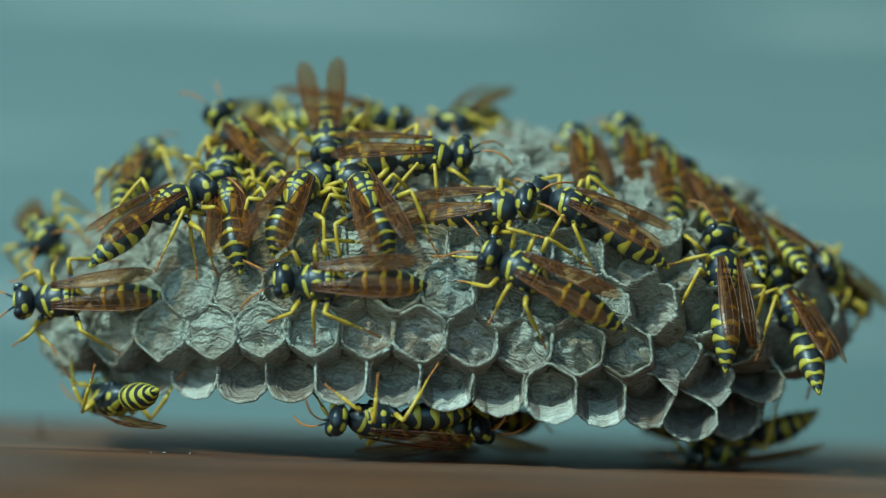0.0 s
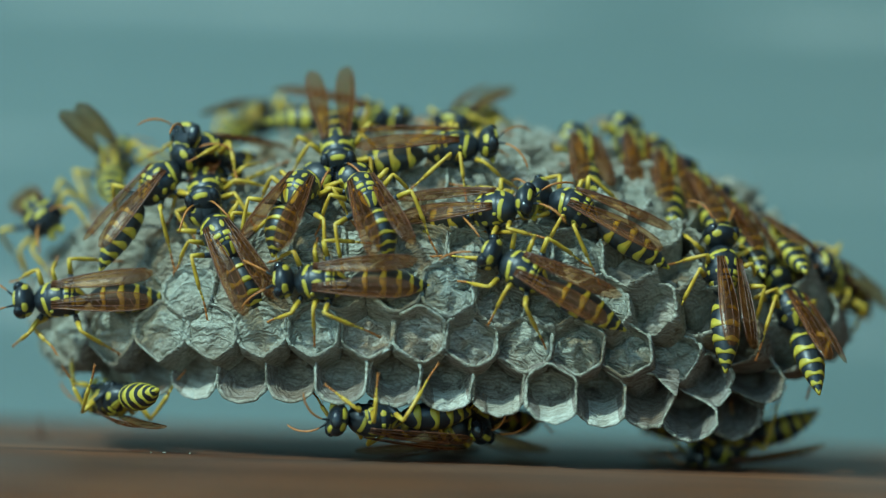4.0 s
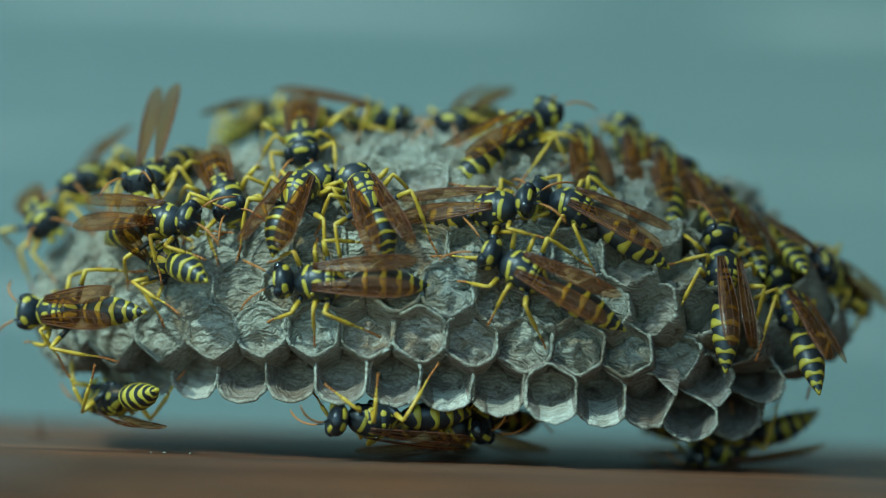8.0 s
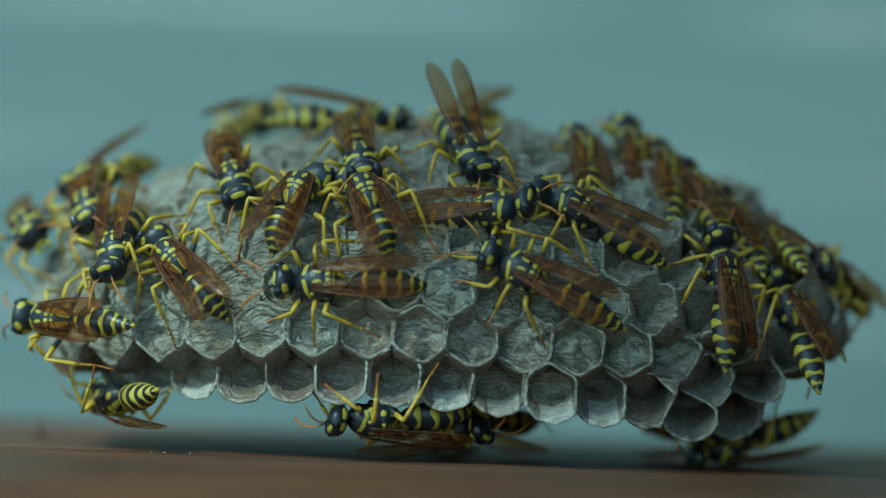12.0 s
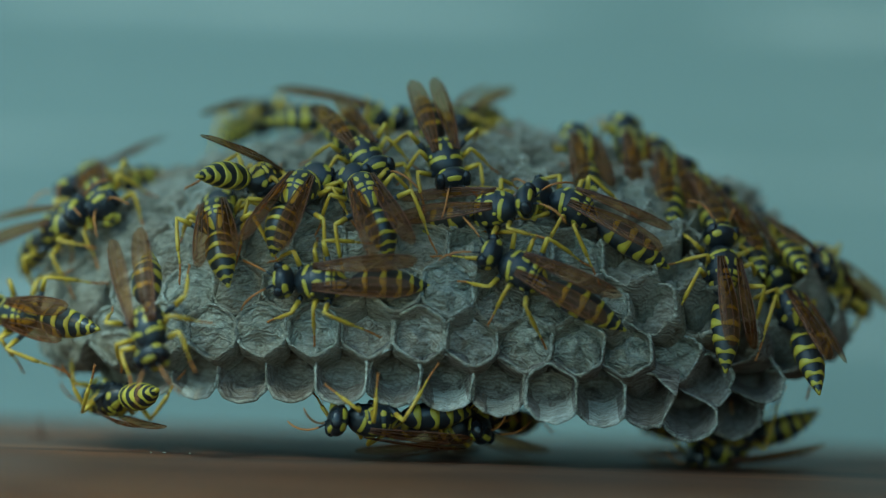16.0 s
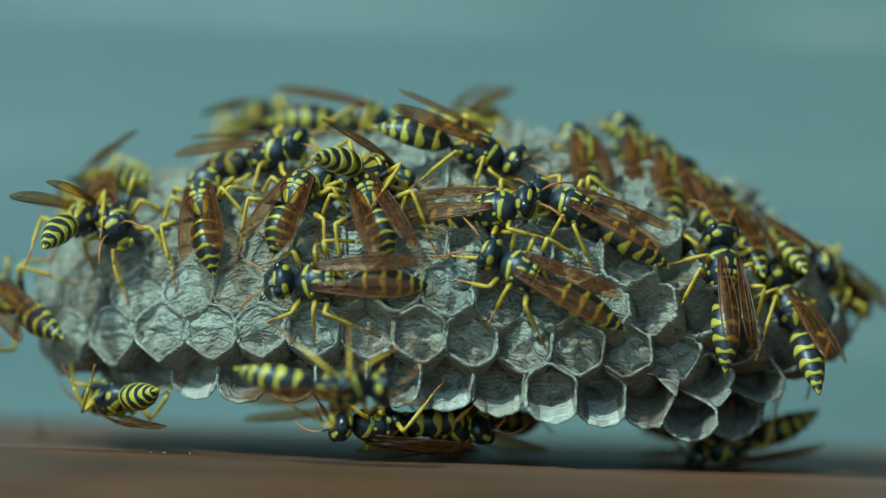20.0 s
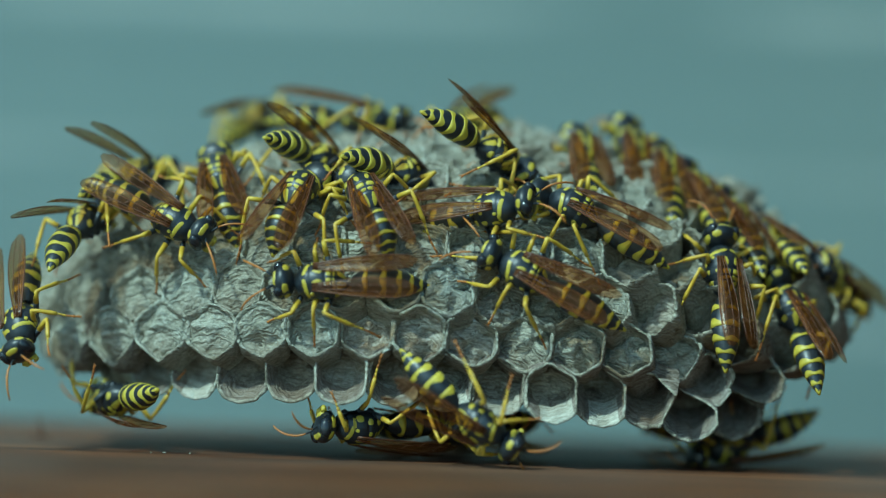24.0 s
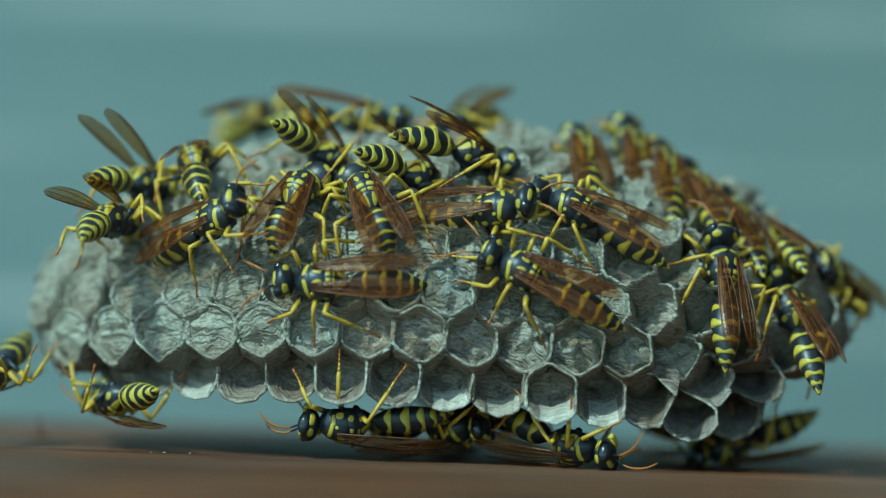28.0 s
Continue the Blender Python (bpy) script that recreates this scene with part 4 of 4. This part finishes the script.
def motions():
    sway_sapling()
    moving_wasp("black and yellow paper wasp wandering down the nest to its rim", [
        (0, -21.9, 6.3, -33.2, 0.6, -0.2, 0, -3.5), (1, -23.54, 9.44, -33.73, 0.05, -0.15, 0, -3.5), (2, -24.08, 9.6, -34, -0.21, -0.15, 0, -3.5),
        (3, -24.08, 9.6, -34, 0.05, -0.15, 0, -3.5), (3.5, -24.08, 9.28, -34, 0.05, -0.15, 0, -3.5),
        (5.5, -23.27, 11.05, -29.6, -0.48, -0.6, 0, -3.5), (6, -23.17, 9.97, -30.51, 0.05, -0.4, 0, -3.5),
        (6.5, -21.66, 8.37, -32.39, 1.13, 0.3, 0, -3.5), (7, -22.74, 5.68, -33.46, 1.13, 0.6, 0, -3.5), (7.5, -23.27, 4.08, -34.53, 3, 0.5, 0, -3.5),
        (8, -23.27, 3, -33.46, 1.93, 0.5, 0, -3.5), (8.5, -22.47, 1.93, -32.66, 1.93, 0.5, 0, -3.5), (9, -21.4, 1.13, -31.58, 1.66, 0.5, 0, -3.5),
        (9.5, -20.32, -0.48, -30.51, 1.93, 0.6, 0, -3.5), (10, -24.88, 1.07, -24.88, 6.84, 1, 0, -1.5),
        (10.5, -28.94, 2.78, -28.04, 9.84, 1, 0, -1.5), (11, -31.98, -1.27, -27.61, 7.47, 0.9, 0, -1.5),
        (11.5, -32.96, -2.05, -28.06, 5.82, 0.9, 0, -1.5), (12, -31.93, -2.59, -29.31, 5.28, 0.9, 0, -1.5),
        (12.5, -29.98, -3.43, -26.76, 5.15, 0.6, 0, -1.5), (14.5, -30.56, -7.68, -28.81, 0.19, 0.9), (15, -31.71, -10.69, -30.54, 2.14, 0.4, 0, -5),
        (15.5, -29.63, -10.69, -29.39, 2.14, 0.4, 0, -6.5), (16, -27.52, -11.1, -28.92, 0.56, 0.4, 0, -7.5), (16.5, -23.59, -10.73, -31.75, -2.57, 0.3, 0, -7.5),
        (17, -21.37, -12.24, -30.23, -2.45, 0.2, -25, -7.5), (17.5, -19.36, -13.16, -31.02, -7.33, 0.2, -45, -7.5), (18, -17.9, -12.1, -29.6, -8.9, 0.2, -50, -7.5),
        (18.5, -13.6, -12.01, -26.43, -11.5, 0.2, -35, -7.5), (19, -12.01, -16.3, -24.35, -10.67, 0, 0, -8),
        (19.5, -7.72, -15.77, -20.59, -12.82, 0, 0, -8), (20, -4.5, -13.35, -19.52, -13.08, 0, 0, -8),
        (21, -3.16, -17.54, -16.03, -11.85, 0, -12, -6), (21.5, -2.63, -17.75, -15.77, -11.85, 0, -12, -6),
        (23.5, 7.02, -19.52, -6.01, -10.14, 0, -12, -6), (24, 7.83, -19.68, -5.26, -10.78, 0, -12, -6), (25, 9.44, -19.52, -2.9, -13.35, 0, -12, -6),
        (26, 12.12, -19.25, 0.32, -14.69, 0, -12, -6), (27, 14.8, -19.25, 2.04, -15.39, 0, -12, -6), (28, 16.41, -19.89, 4.18, -16.57, 0, -12, -6),
    ], push=-1.5, bend=12, spread=4, wings=[(0, 7, -4), (5, 7, -4), (7, 4, 8), (28, 4, 8)])
    moving_wasp("black and yellow paper wasp probing cells with its abdomen raised", [
        (0, -20.32, 7.56, -20.16, -0.59, -1), (1, -19.95, 5.95, -21.24, -2.36, -1), (2, -19.52, 6.22, -21.24, -2.9, -1),
        (3, -19.41, 6.38, -21.4, -3.7, -1), (3.5, -19.41, 6.22, -20.59, -5.58, -0.8), (5.5, -28.9, -2.63, -16.95, -0.75, 0),
        (6, -28.64, -2.09, -20.59, 0.05, -0.5), (6.5, -27.83, -1.02, -23.54, -0.59, -0.8), (7.5, -27.13, -0.91, -24.61, -1.02, -0.9),
        (8.5, -27.13, -1.13, -24.77, -0.75, -0.9), (9.5, -27.29, -1.29, -24.88, -0.91, -0.9), (10.5, -29.44, -1.56, -24.08, -3.27, -0.8),
        (11, -28.37, 1.13, -23.0, -4.77, -0.3), (11.5, -28.37, 1.93, -21.77, -5.95, -0.3), (12.5, -27.56, 1.66, -20.48, -6.11, -0.3),
        (14.5, -22.74, 5.15, -21.77, -5.58, -0.3), (15, -21.13, 5.42, -21.4, -3.16, -0.7), (15.5, -20.86, 5.95, -21.24, -0.75, -0.9),
        (16, -21.4, 5.42, -21.5, -1.56, -0.9), (16.5, -20.86, 5.42, -21.24, -1.29, -0.9), (17, -20.32, 5.95, -21.24, -2.73, -0.6),
        (17.5, -20.32, 7.02, -21.93, -3.16, -0.5), (18, -21.4, 7.99, -22.31, -3.59, -0.4), (18.5, -21.93, 7.56, -22.09, -2.09, -0.5),
        (19, -22.2, 8.1, -22.63, 0.86, -0.9), (19.5, -23.27, 6.49, -22.63, -0.21, -0.8), (20, -22.84, 7.56, -22.84, -0.91, -0.7),
        (20.5, -22.84, 8.1, -22.31, -1.56, -0.6), (21, -23.0, 8.37, -21.93, -1.66, -0.5), (21.5, -22.74, 8.9, -22.09, -1.29, -0.5),
        (23.5, -19.25, 10.24, -21.4, 0.59, -0.5), (24, -21.93, 9.97, -20.32, 1.66, -0.5), (24.5, -23.54, 9.97, -20.86, 2.2, -0.6),
        (25, -23.54, 9.44, -21.24, 3.27, -0.8), (25.5, -23.65, 9.97, -23.27, 7.02, -1, 0, -2), (26.5, -23.81, 9.81, -23.76, 7.56, -1, 0, -4),
        (27.5, -23.54, 10.03, -23.54, 7.13, -1, 0, -4), (28, -23.7, 9.97, -23.43, 5.68, -1, 0, -3),
    ], bend=15, spread=11, lift=-6, curl=34, short=0.8, nod=30, wings=[(0, 11, -6), (5.5, 11, -6), (6.5, 3, 30), (9.7, 3, 30), (10.6, 10, -6), (21.5, 11, -6), (25, 10, 8), (25.6, 3, 22), (27.5, 3, 22), (28, 6, 14)], bends=[(0, 15), (24.8, 15), (25.6, -28), (27.5, -28), (28, 0)])
    moving_wasp("black and yellow paper wasp creeping along the comb's tip", [
        (0, -41.24, -5.04, -26.38, -4.34, -0.1, 0, -4), (6, -41.08, -4.88, -26.76, -4.5, -0.1, 0, -4), (6.5, -40.16, -5.58, -28.64, -5.58, -0.1, 0, -4),
        (7.5, -40.16, -5.85, -28.9, -5.74, -0.1, 0, -4), (8.5, -40.43, -6.11, -29.01, -5.85, -0.1, 0, -4), (9.5, -40.43, -6.38, -28.8, -5.31, -0.1, 0, -4),
        (10.5, -40.43, -6.38, -29.17, -5.58, -0.1, 0, -4), (11.5, -40.54, -6.38, -30.14, -6.92, -0.1, 0, -4), (12.5, -40.97, -6.38, -30.14, -7.35, -0.1, 0, -4),
        (14.5, -42.58, -9.06, -32.12, -6.38, -0.2, 0, -6), (15.5, -43.65, -9.33, -31.32, -5.04, -0.2, 0, -6), (16, -43.65, -5.58, -33.46, -7.45, -0.2, 0, -6),
        (16.5, -42.58, -2.63, -34.11, -7.45, -0.2, 0, -6), (17, -40.7, -1.56, -35.71, -8.79, -0.2, 0, -6), (17.5, -38.82, -0.48, -37.75, -10.67, -0.2, 0, -6),
        (18, -36.95, 1.66, -37.48, -12.28, -0.3, 0, -6), (18.5, -38.82, -0.48, -37.32, -11.21, -0.2, 0, -6), (19, -42.04, -2.63, -37.22, -10.94, -0.2, 0, -6),
        (19.5, -43.11, -2.09, -37.48, -9.06, -0.2, 0, -6), (20, -43.92, -2.63, -36.84, -8.1, -0.2, 0, -6), (21, -43.65, -1.82, -37.32, -8.1, -0.2, 0, -6),
        (21.5, -43.38, 0.05, -37.32, -8.1, -0.2, 0, -6), (23.5, -37.74, -9.29, -47.36, -1.42, 0.9, 0, -12), (24, -40.43, -10.4, -39.36, -0.48, 0.3, 0, -12),
        (24.5, -41.24, -12.55, -34.53, -0.48, 0.3, 0, -12), (25, -45.8, -7.99, -36.04, -2.63, 0.2, 0, -12), (25.5, -47.14, -7.45, -37.22, -5.58, 0.2, 0, -12),
        (26.5, -44.19, -13.89, -39.47, -6.11, 0.2, 0, -12), (27.5, -44.72, -13.35, -39.47, -6.65, 0.2, 0, -12), (28, -44.19, -13.35, -39.47, -8.79, 0.2, 0, -12),
    ], spread=3)
    moving_wasp("black and yellow paper wasp lingering at the nest's far end", [
        (0, -37.32, 0.37, -39.89, 4.22, 1), (1, -38.18, -1.24, -40.1, 2.61, 1), (2, -36.7, 0.56, -40.16, 3.52, 1), (3, -37.34, 1.79, -40.16, 4.61, 1),
        (5.5, -37.23, 2.58, -40.7, 5.92, 1), (6.5, -37.06, 2.46, -40.4, 5.67, 1), (7.5, -36.98, 2.34, -40.57, 5.42, 1),
        (8.5, -37.94, 1.5, -38.97, 5.99, 1), (9.5, -38.66, 1.17, -39.94, 5.02, 1), (10.5, -38.84, 0.99, -40.38, 4.59, 1),
        (12.5, -38.71, 0.91, -40.64, 4.76, 1), (14.5, -39.44, -0.49, -40.47, 2.72, 1), (15.5, -34.53, 3.0, -44.19, 0.32, 0.1),
        (16.5, -34.0, 4.08, -39.9, -1.56, 0), (17, -34.0, 3.81, -39.9, -0.75, 0), (18, -31.85, 3.81, -38.82, 1.93, -0.3),
        (19, -31.85, 3.0, -38.18, 2.09, -0.4), (20, -31.85, 3.0, -38.29, 2.73, -0.4), (21, -31.85, 3.81, -39.36, -1.82, -0.2),
        (21.5, -33.19, 3.27, -40.43, -0.75, -0.2), (23.5, -32.93, 4.88, -38.56, -0.48, -0.1), (24.5, -30.51, 1.93, -36.95, 2.47, -0.5),
        (25, -29.71, 2.47, -36.14, 3.54, -0.4), (25.5, -29.71, 2.2, -36.04, 3.7, -0.4), (26.5, -29.17, 1.66, -34.64, 4.08, -0.5),
        (27.5, -29.44, 2.2, -34.91, 4.08, -0.5), (28, -29.71, 2.47, -34.8, 3.38, -0.5),
    ], push=-5, spread=10, lift=12, bend=15, nod=-15, wings=[(0, 4, -8), (14.5, 4, -8), (16, 10, 12), (28, 10, 12)])
    moving_wasp("black and yellow paper wasp with raised wings at a cell", [
        (0, -27.6, 9.7, -31, 4, -0.8), (1, -29.6, 9.8, -30.6, 5.9, -1), (2, -30.1, 9.6, -31, 5.7, -1), (3, -30.6, 9.6, -31.6, 5.6, -1),
        (5.5, -31, 9.4, -32, 5.2, -1), (6.5, -31.2, 9.6, -32.2, 5.6, -1), (7.2, -31.6, 9.8, -32.2, 6.2, -1), (7.6, -33.4, 8.6, -31, 7.4, -0.8),
        (8, -35.34, 5.95, -29.17, 8.37, 0), (8.5, -35.61, 4.88, -28.21, 8.1, 0), (9.5, -35.87, 4.61, -27.56, 8.37, 0),
        (11.5, -35.61, 5.42, -27.56, 8.37, 0), (12.5, -35.61, 6.22, -27.56, 8.63, 0), (14.5, -36.14, 4.88, -26.49, 8.1, 0),
        (16.5, -36.04, 5.68, -26.06, 7.02, 0), (17, -36.68, 4.61, -25.95, 7.83, 0), (18, -37.22, 5.42, -24.77, 9.17, 0),
        (19, -36.41, 4.88, -26.38, 8.1, 0), (20, -35.61, 5.42, -28.21, 7.29, -0.3), (20.35, -32.39, 10.24, -30.51, 4.34, -0.7),
        (20.7, -29.17, 9.71, -33.46, 3.81, -0.5), (21, -28.64, 8.9, -35.07, 5.15, -0.3), (21.5, -28.1, 9.17, -36.41, 4.61, 0),
        (23.5, -25.69, 7.56, -34.8, 5.68, -0.3), (24.5, -25.95, 7.83, -33.73, 5.95, -0.2), (25.5, -25.69, 7.02, -33.46, 6.22, -0.2),
        (26.5, -25.95, 5.95, -33.03, 6.76, -0.2), (28, -25.95, 5.95, -33.19, 7.02, -0.2),
    ], push=-1, spread=5, lift=18, wings=[(0, 6, 4), (0.6, 4, 40), (1, 1, 46), (7, 1, 46), (8, 4, 12), (19, 4, 12), (21, 5, 20), (28, 5, 30)])
    moving_wasp("black and yellow paper wasp walking over the nest's shoulder", [
        (0, -21.77, 13.19, -14.96, 6.22, -0.3), (1, -21.77, 13.19, -14.96, 6.22, -0.3), (2, -21.4, 13.19, -15.23, 6.22, -0.3),
        (3, -23.54, 11.58, -14.96, 6.22, 0), (3.5, -23.81, 11.31, -15.23, 6.49, 0), (5.5, -29.98, 8.37, -17.37, 8.53, 0.1),
        (6, -29.17, 9.17, -18.45, 9.17, 0.2), (6.5, -25.95, 8.1, -19.79, 9.44, 0.8), (7.5, -29.9, 6.1, -23.4, 9.6, 0.5),
        (8, -29.2, 5.8, -23.4, 9.5, 0.6), (8.5, -28.9, 5.95, -21.77, 9.17, 0.7), (9.5, -32.93, 5.15, -21.4, 9.6, 0.2),
        (10, -34.53, 3.27, -24.88, 9.17, 0.3), (10.5, -35.87, 1.66, -25.95, 7.83, 0.3), (11, -34.21, 2.41, -33.57, 8.18, 1),
        (11.5, -33.7, 2.24, -33.31, 9.3, 1), (12.5, -33.0, 1.6, -35.18, 7.37, 1), (14.5, -33.35, 2.35, -35.28, 7.48, 1),
        (15.5, -32.28, 3.16, -34.2, 8.29, 1), (16.5, -31.76, 3.64, -33.95, 8.13, 1), (18, -31.91, 3.59, -32.55, 7.44, 1),
        (19, -31.31, 4.34, -34.52, 7.55, 1), (19.5, -29.81, 2.57, -34.3, 7.06, 1), (20, -30.69, 1.07, -32.87, 6.84, 1),
        (20.5, -29.25, 0.48, -33.49, 5.61, 1), (21, -29.7, 1.28, -32.91, 6.41, 1), (21.5, -31.82, 0.53, -32.72, 6.3, 1),
        (23.5, -26.29, -0.15, -33.28, 6.85, 0.9), (24, -21.77, 0.78, -33.43, 6.61, 0.4), (24.5, -23.9, -0.69, -30.02, 6.31, 0.9),
        (25, -23.15, -3.24, -27.52, 4.98, 0.9), (25.5, -22.02, -5.74, -26.22, 5.93, 0.4), (26, -23.71, -3.39, -27.21, 4.48, 0.9),
        (26.5, -20.86, 0.24, -32.05, 6.07, 0.4), (27, -18.43, 1.83, -31.26, 5.33, 0.3), (27.5, -19.52, 5.15, -30.51, -0.75, 0.1),
        (28, -18.71, 4.88, -27.83, -1.29, 0),
    ], spread=9, lift=12, push=-3, nod=-20, wings=[(0, 5, 6), (5.5, 5, 10), (6.4, 2, 36), (8.2, 2, 36), (9.0, 4, 16), (10, 5, 14), (11, 3, -8), (19.5, 3, -8), (21, 5, 6), (22, 6, 8), (28, 5, 6)])
    moving_wasp("black and yellow paper wasp turning about among the others", [
        (0, -21.29, 6.37, -20.01, 11.51, 1), (1, -21.83, 5.73, -20.54, 9.58, 1), (2, -22.44, 4.28, -22.05, 10.06, 1),
        (3, -22.57, 4.23, -21.8, 9.36, 1), (5.5, -23.13, 4.23, -22.75, 9.36, 1), (6.5, -21.34, 3.48, -23.91, 9.25, 1),
        (7.5, -21.04, 3.8, -23.22, 10.21, 1), (8.5, -19.19, 2.94, -21.76, 8.72, 1), (9, -19.52, 4.28, -22.72, 10.06, 1),
        (9.5, -19.46, 5.89, -23.95, 11.66, 1), (10.5, -18.95, 5.94, -21.77, 12.36, 1), (11, -21.02, 4.01, -21.02, 9.79, 1),
        (11.5, -19.14, 4.12, -21.07, 11.18, 1), (12.5, -19.17, 4.39, -21.48, 11.44, 1), (14.5, -14.69, 8.37, -26.49, 6.49, 0.1),
        (15, -13.35, 7.83, -24.08, 6.76, 0), (15.5, -13.62, 7.02, -23.65, 6.49, -0.2), (16.5, -13.62, 5.95, -21.93, 7.67, -0.5),
        (18, -12.82, 6.49, -20.32, 9.44, -0.6), (19, -13.08, 6.49, -22.31, 7.56, -0.3), (19.5, -14.16, 9.71, -23.81, 7.02, 0),
        (20, -13.08, 10.24, -23.92, 7.13, 0), (20.5, -13.62, 11.05, -21.66, 7.02, 0), (21, -12.01, 9.71, -20.7, 7.29, -0.2),
        (21.5, -10.94, 9.97, -19.63, 8.1, -0.3), (23.5, -9.06, 7.29, -16.46, 10.4, -0.6, 0, 4), (25, -8.79, 6.76, -16.09, 11.48, -0.6, 0, 4),
        (26.5, -8.79, 6.6, -15.87, 11.9, -0.6, 0, 4), (28, -8.53, 6.6, -15.44, 12.28, -0.6, 0, 4),
    ], spread=5, lift=10, wings=[(0, 4, -4), (13, 4, -4), (15, 5, 10), (28, 5, 10)])
    moving_wasp("black and yellow paper wasp with upright wings near the top", [
        (0, -10.85, 8.57, -11.11, 14.35, 1), (1.5, -9.87, 7.45, -9.87, 12.58, 1), (3, -9.38, 7.39, -10.02, 11.88, 1),
        (3.5, -9.65, 7.45, -10.29, 12.58, 1), (5.5, -11.03, 9.11, -10.77, 14.88, 1), (6, -14.0, 8.95, -12.07, 12.8, 1),
        (6.5, -18.7, 9.49, -9.95, 13.34, 0.9), (7, -14.93, 9.11, -12.62, 14.88, 1), (8, -13.35, 8.57, -13.35, 14.35, 1),
        (8.5, -11.48, 8.84, -11.48, 14.61, 1), (9, -7.9, 8.9, -15.0, 11.6, 0.8), (9.5, -7.0, 7.6, -13.0, 11.2, 0.9),
        (10.5, -5.42, 6.28, -10.67, 13.28, 0.9), (11, -7.34, 6.37, -9.27, 11.51, 1), (12.5, -7.29, 6.91, -8.57, 12.04, 1),
        (15.5, -6.65, 6.91, -9.85, 12.04, 1), (16.5, -4.84, 7.38, -11.83, 13.51, 0.9), (17, -4.34, 7.38, -9.94, 13.51, 0.9),
        (18, -1.82, 6.49, -13.62, 8.37, -0.1), (18.5, -2.36, 6.76, -13.08, 8.63, -0.1), (19, -3.7, 6.49, -11.48, 8.37, -0.3),
        (20, -3.7, 6.49, -11.48, 9.17, -0.4), (21.5, -0.75, 5.95, -8.96, 8.79, -0.5, 0, 4), (24, -0.48, 5.95, -8.79, 9.22, -0.5, 0, 4),
        (26.5, 0.32, 5.42, -7.72, 9.55, -0.5, 0, 4), (28, 0.59, 5.31, -7.51, 9.65, -0.5, 0, 4),
    ], spread=5, lift=18, wings=[(0, 5, 20), (4, 5, 20), (5.5, 3, -4), (9, 3, -4), (10.5, 4, 2), (17, 4, 2), (18.5, 5, 8), (28, 5, 10)])
    moving_wasp("black and yellow paper wasp pacing along the nest's top", [
        (0, 3.54, 9.44, -11.74, 7.56, 0.1), (1.5, 3.54, 9.17, -9.87, 7.02, 0.1), (3, 5.15, 9.97, -8.79, 7.83, 0.1),
        (5.5, 8.1, 11.05, -6.65, 8.37, 0.1), (7, 11.58, 13.46, 1.13, 6.49, -0.3), (8, 10.78, 13.73, 1.13, 6.76, -0.3),
        (8.6, 10.2, 13.0, 0.6, 6.9, -0.2), (9, 9.5, 12.0, 0.05, 7.2, 0), (9.5, 6.5, 11.5, -5.0, 9.5, 0.1), (10, 4.2, 10.2, -7.2, 10.8, 0.1), (10.5, 5.42, 6.49, -5.04, 11.58, 0.5), (11, 4.88, 7.56, -3.7, 12.92, 0.5),
        (12, 4.08, 7.02, -0.75, 13.46, 0.6), (12.5, 4.08, 5.95, -1.82, 13.73, 0.6), (15.5, 1.93, 5.95, -2.9, 14.8, 0.5),
        (16.5, 0.32, 5.95, -0.75, 14.26, 0.5), (18, 1.45, 7.77, 2.09, 13.54, 1), (20, 8.1, 8.1, -6.11, 12.12, 0.2),
        (21.5, 9.17, 9.17, -6.92, 9.44, 0.1), (23.5, 8.63, 7.56, -1.29, 12.66, -0.3), (24, 8.37, 7.02, -1.02, 13.19, -0.3),
        (25, 9.44, 10.78, -4.5, 10.24, 0.1), (26.5, 7.83, 11.05, -4.5, 9.44, 0), (28, 6.76, 8.1, -4.08, 11.21, -0.3),
    ], spread=5, lift=10, wings=[(0, 5, 8), (9.5, 5, 8), (11, 3, 28), (12.5, 2, 26), (14.5, 2, 6), (17, 1, 6), (19, 5, 10), (28, 5, 10)])
    moving_wasp("black and yellow paper wasp hanging under the comb's middle", [
        (0, -11.2, -16.4, 2.6, -15.9, 0), (18.5, -11.2, -16.4, 2.6, -15.9, 0), (21, -10.4, -17.21, 2.47, -16.89, 0),
        (23.5, -11.9, -17.11, 0.86, -16.68, 0), (26, -13.73, -16.95, 0.86, -16.25, 0), (28, -14.05, -16.89, 0.32, -16.25, 0),
    ], push=-2.5)


still_wasps()
motions()
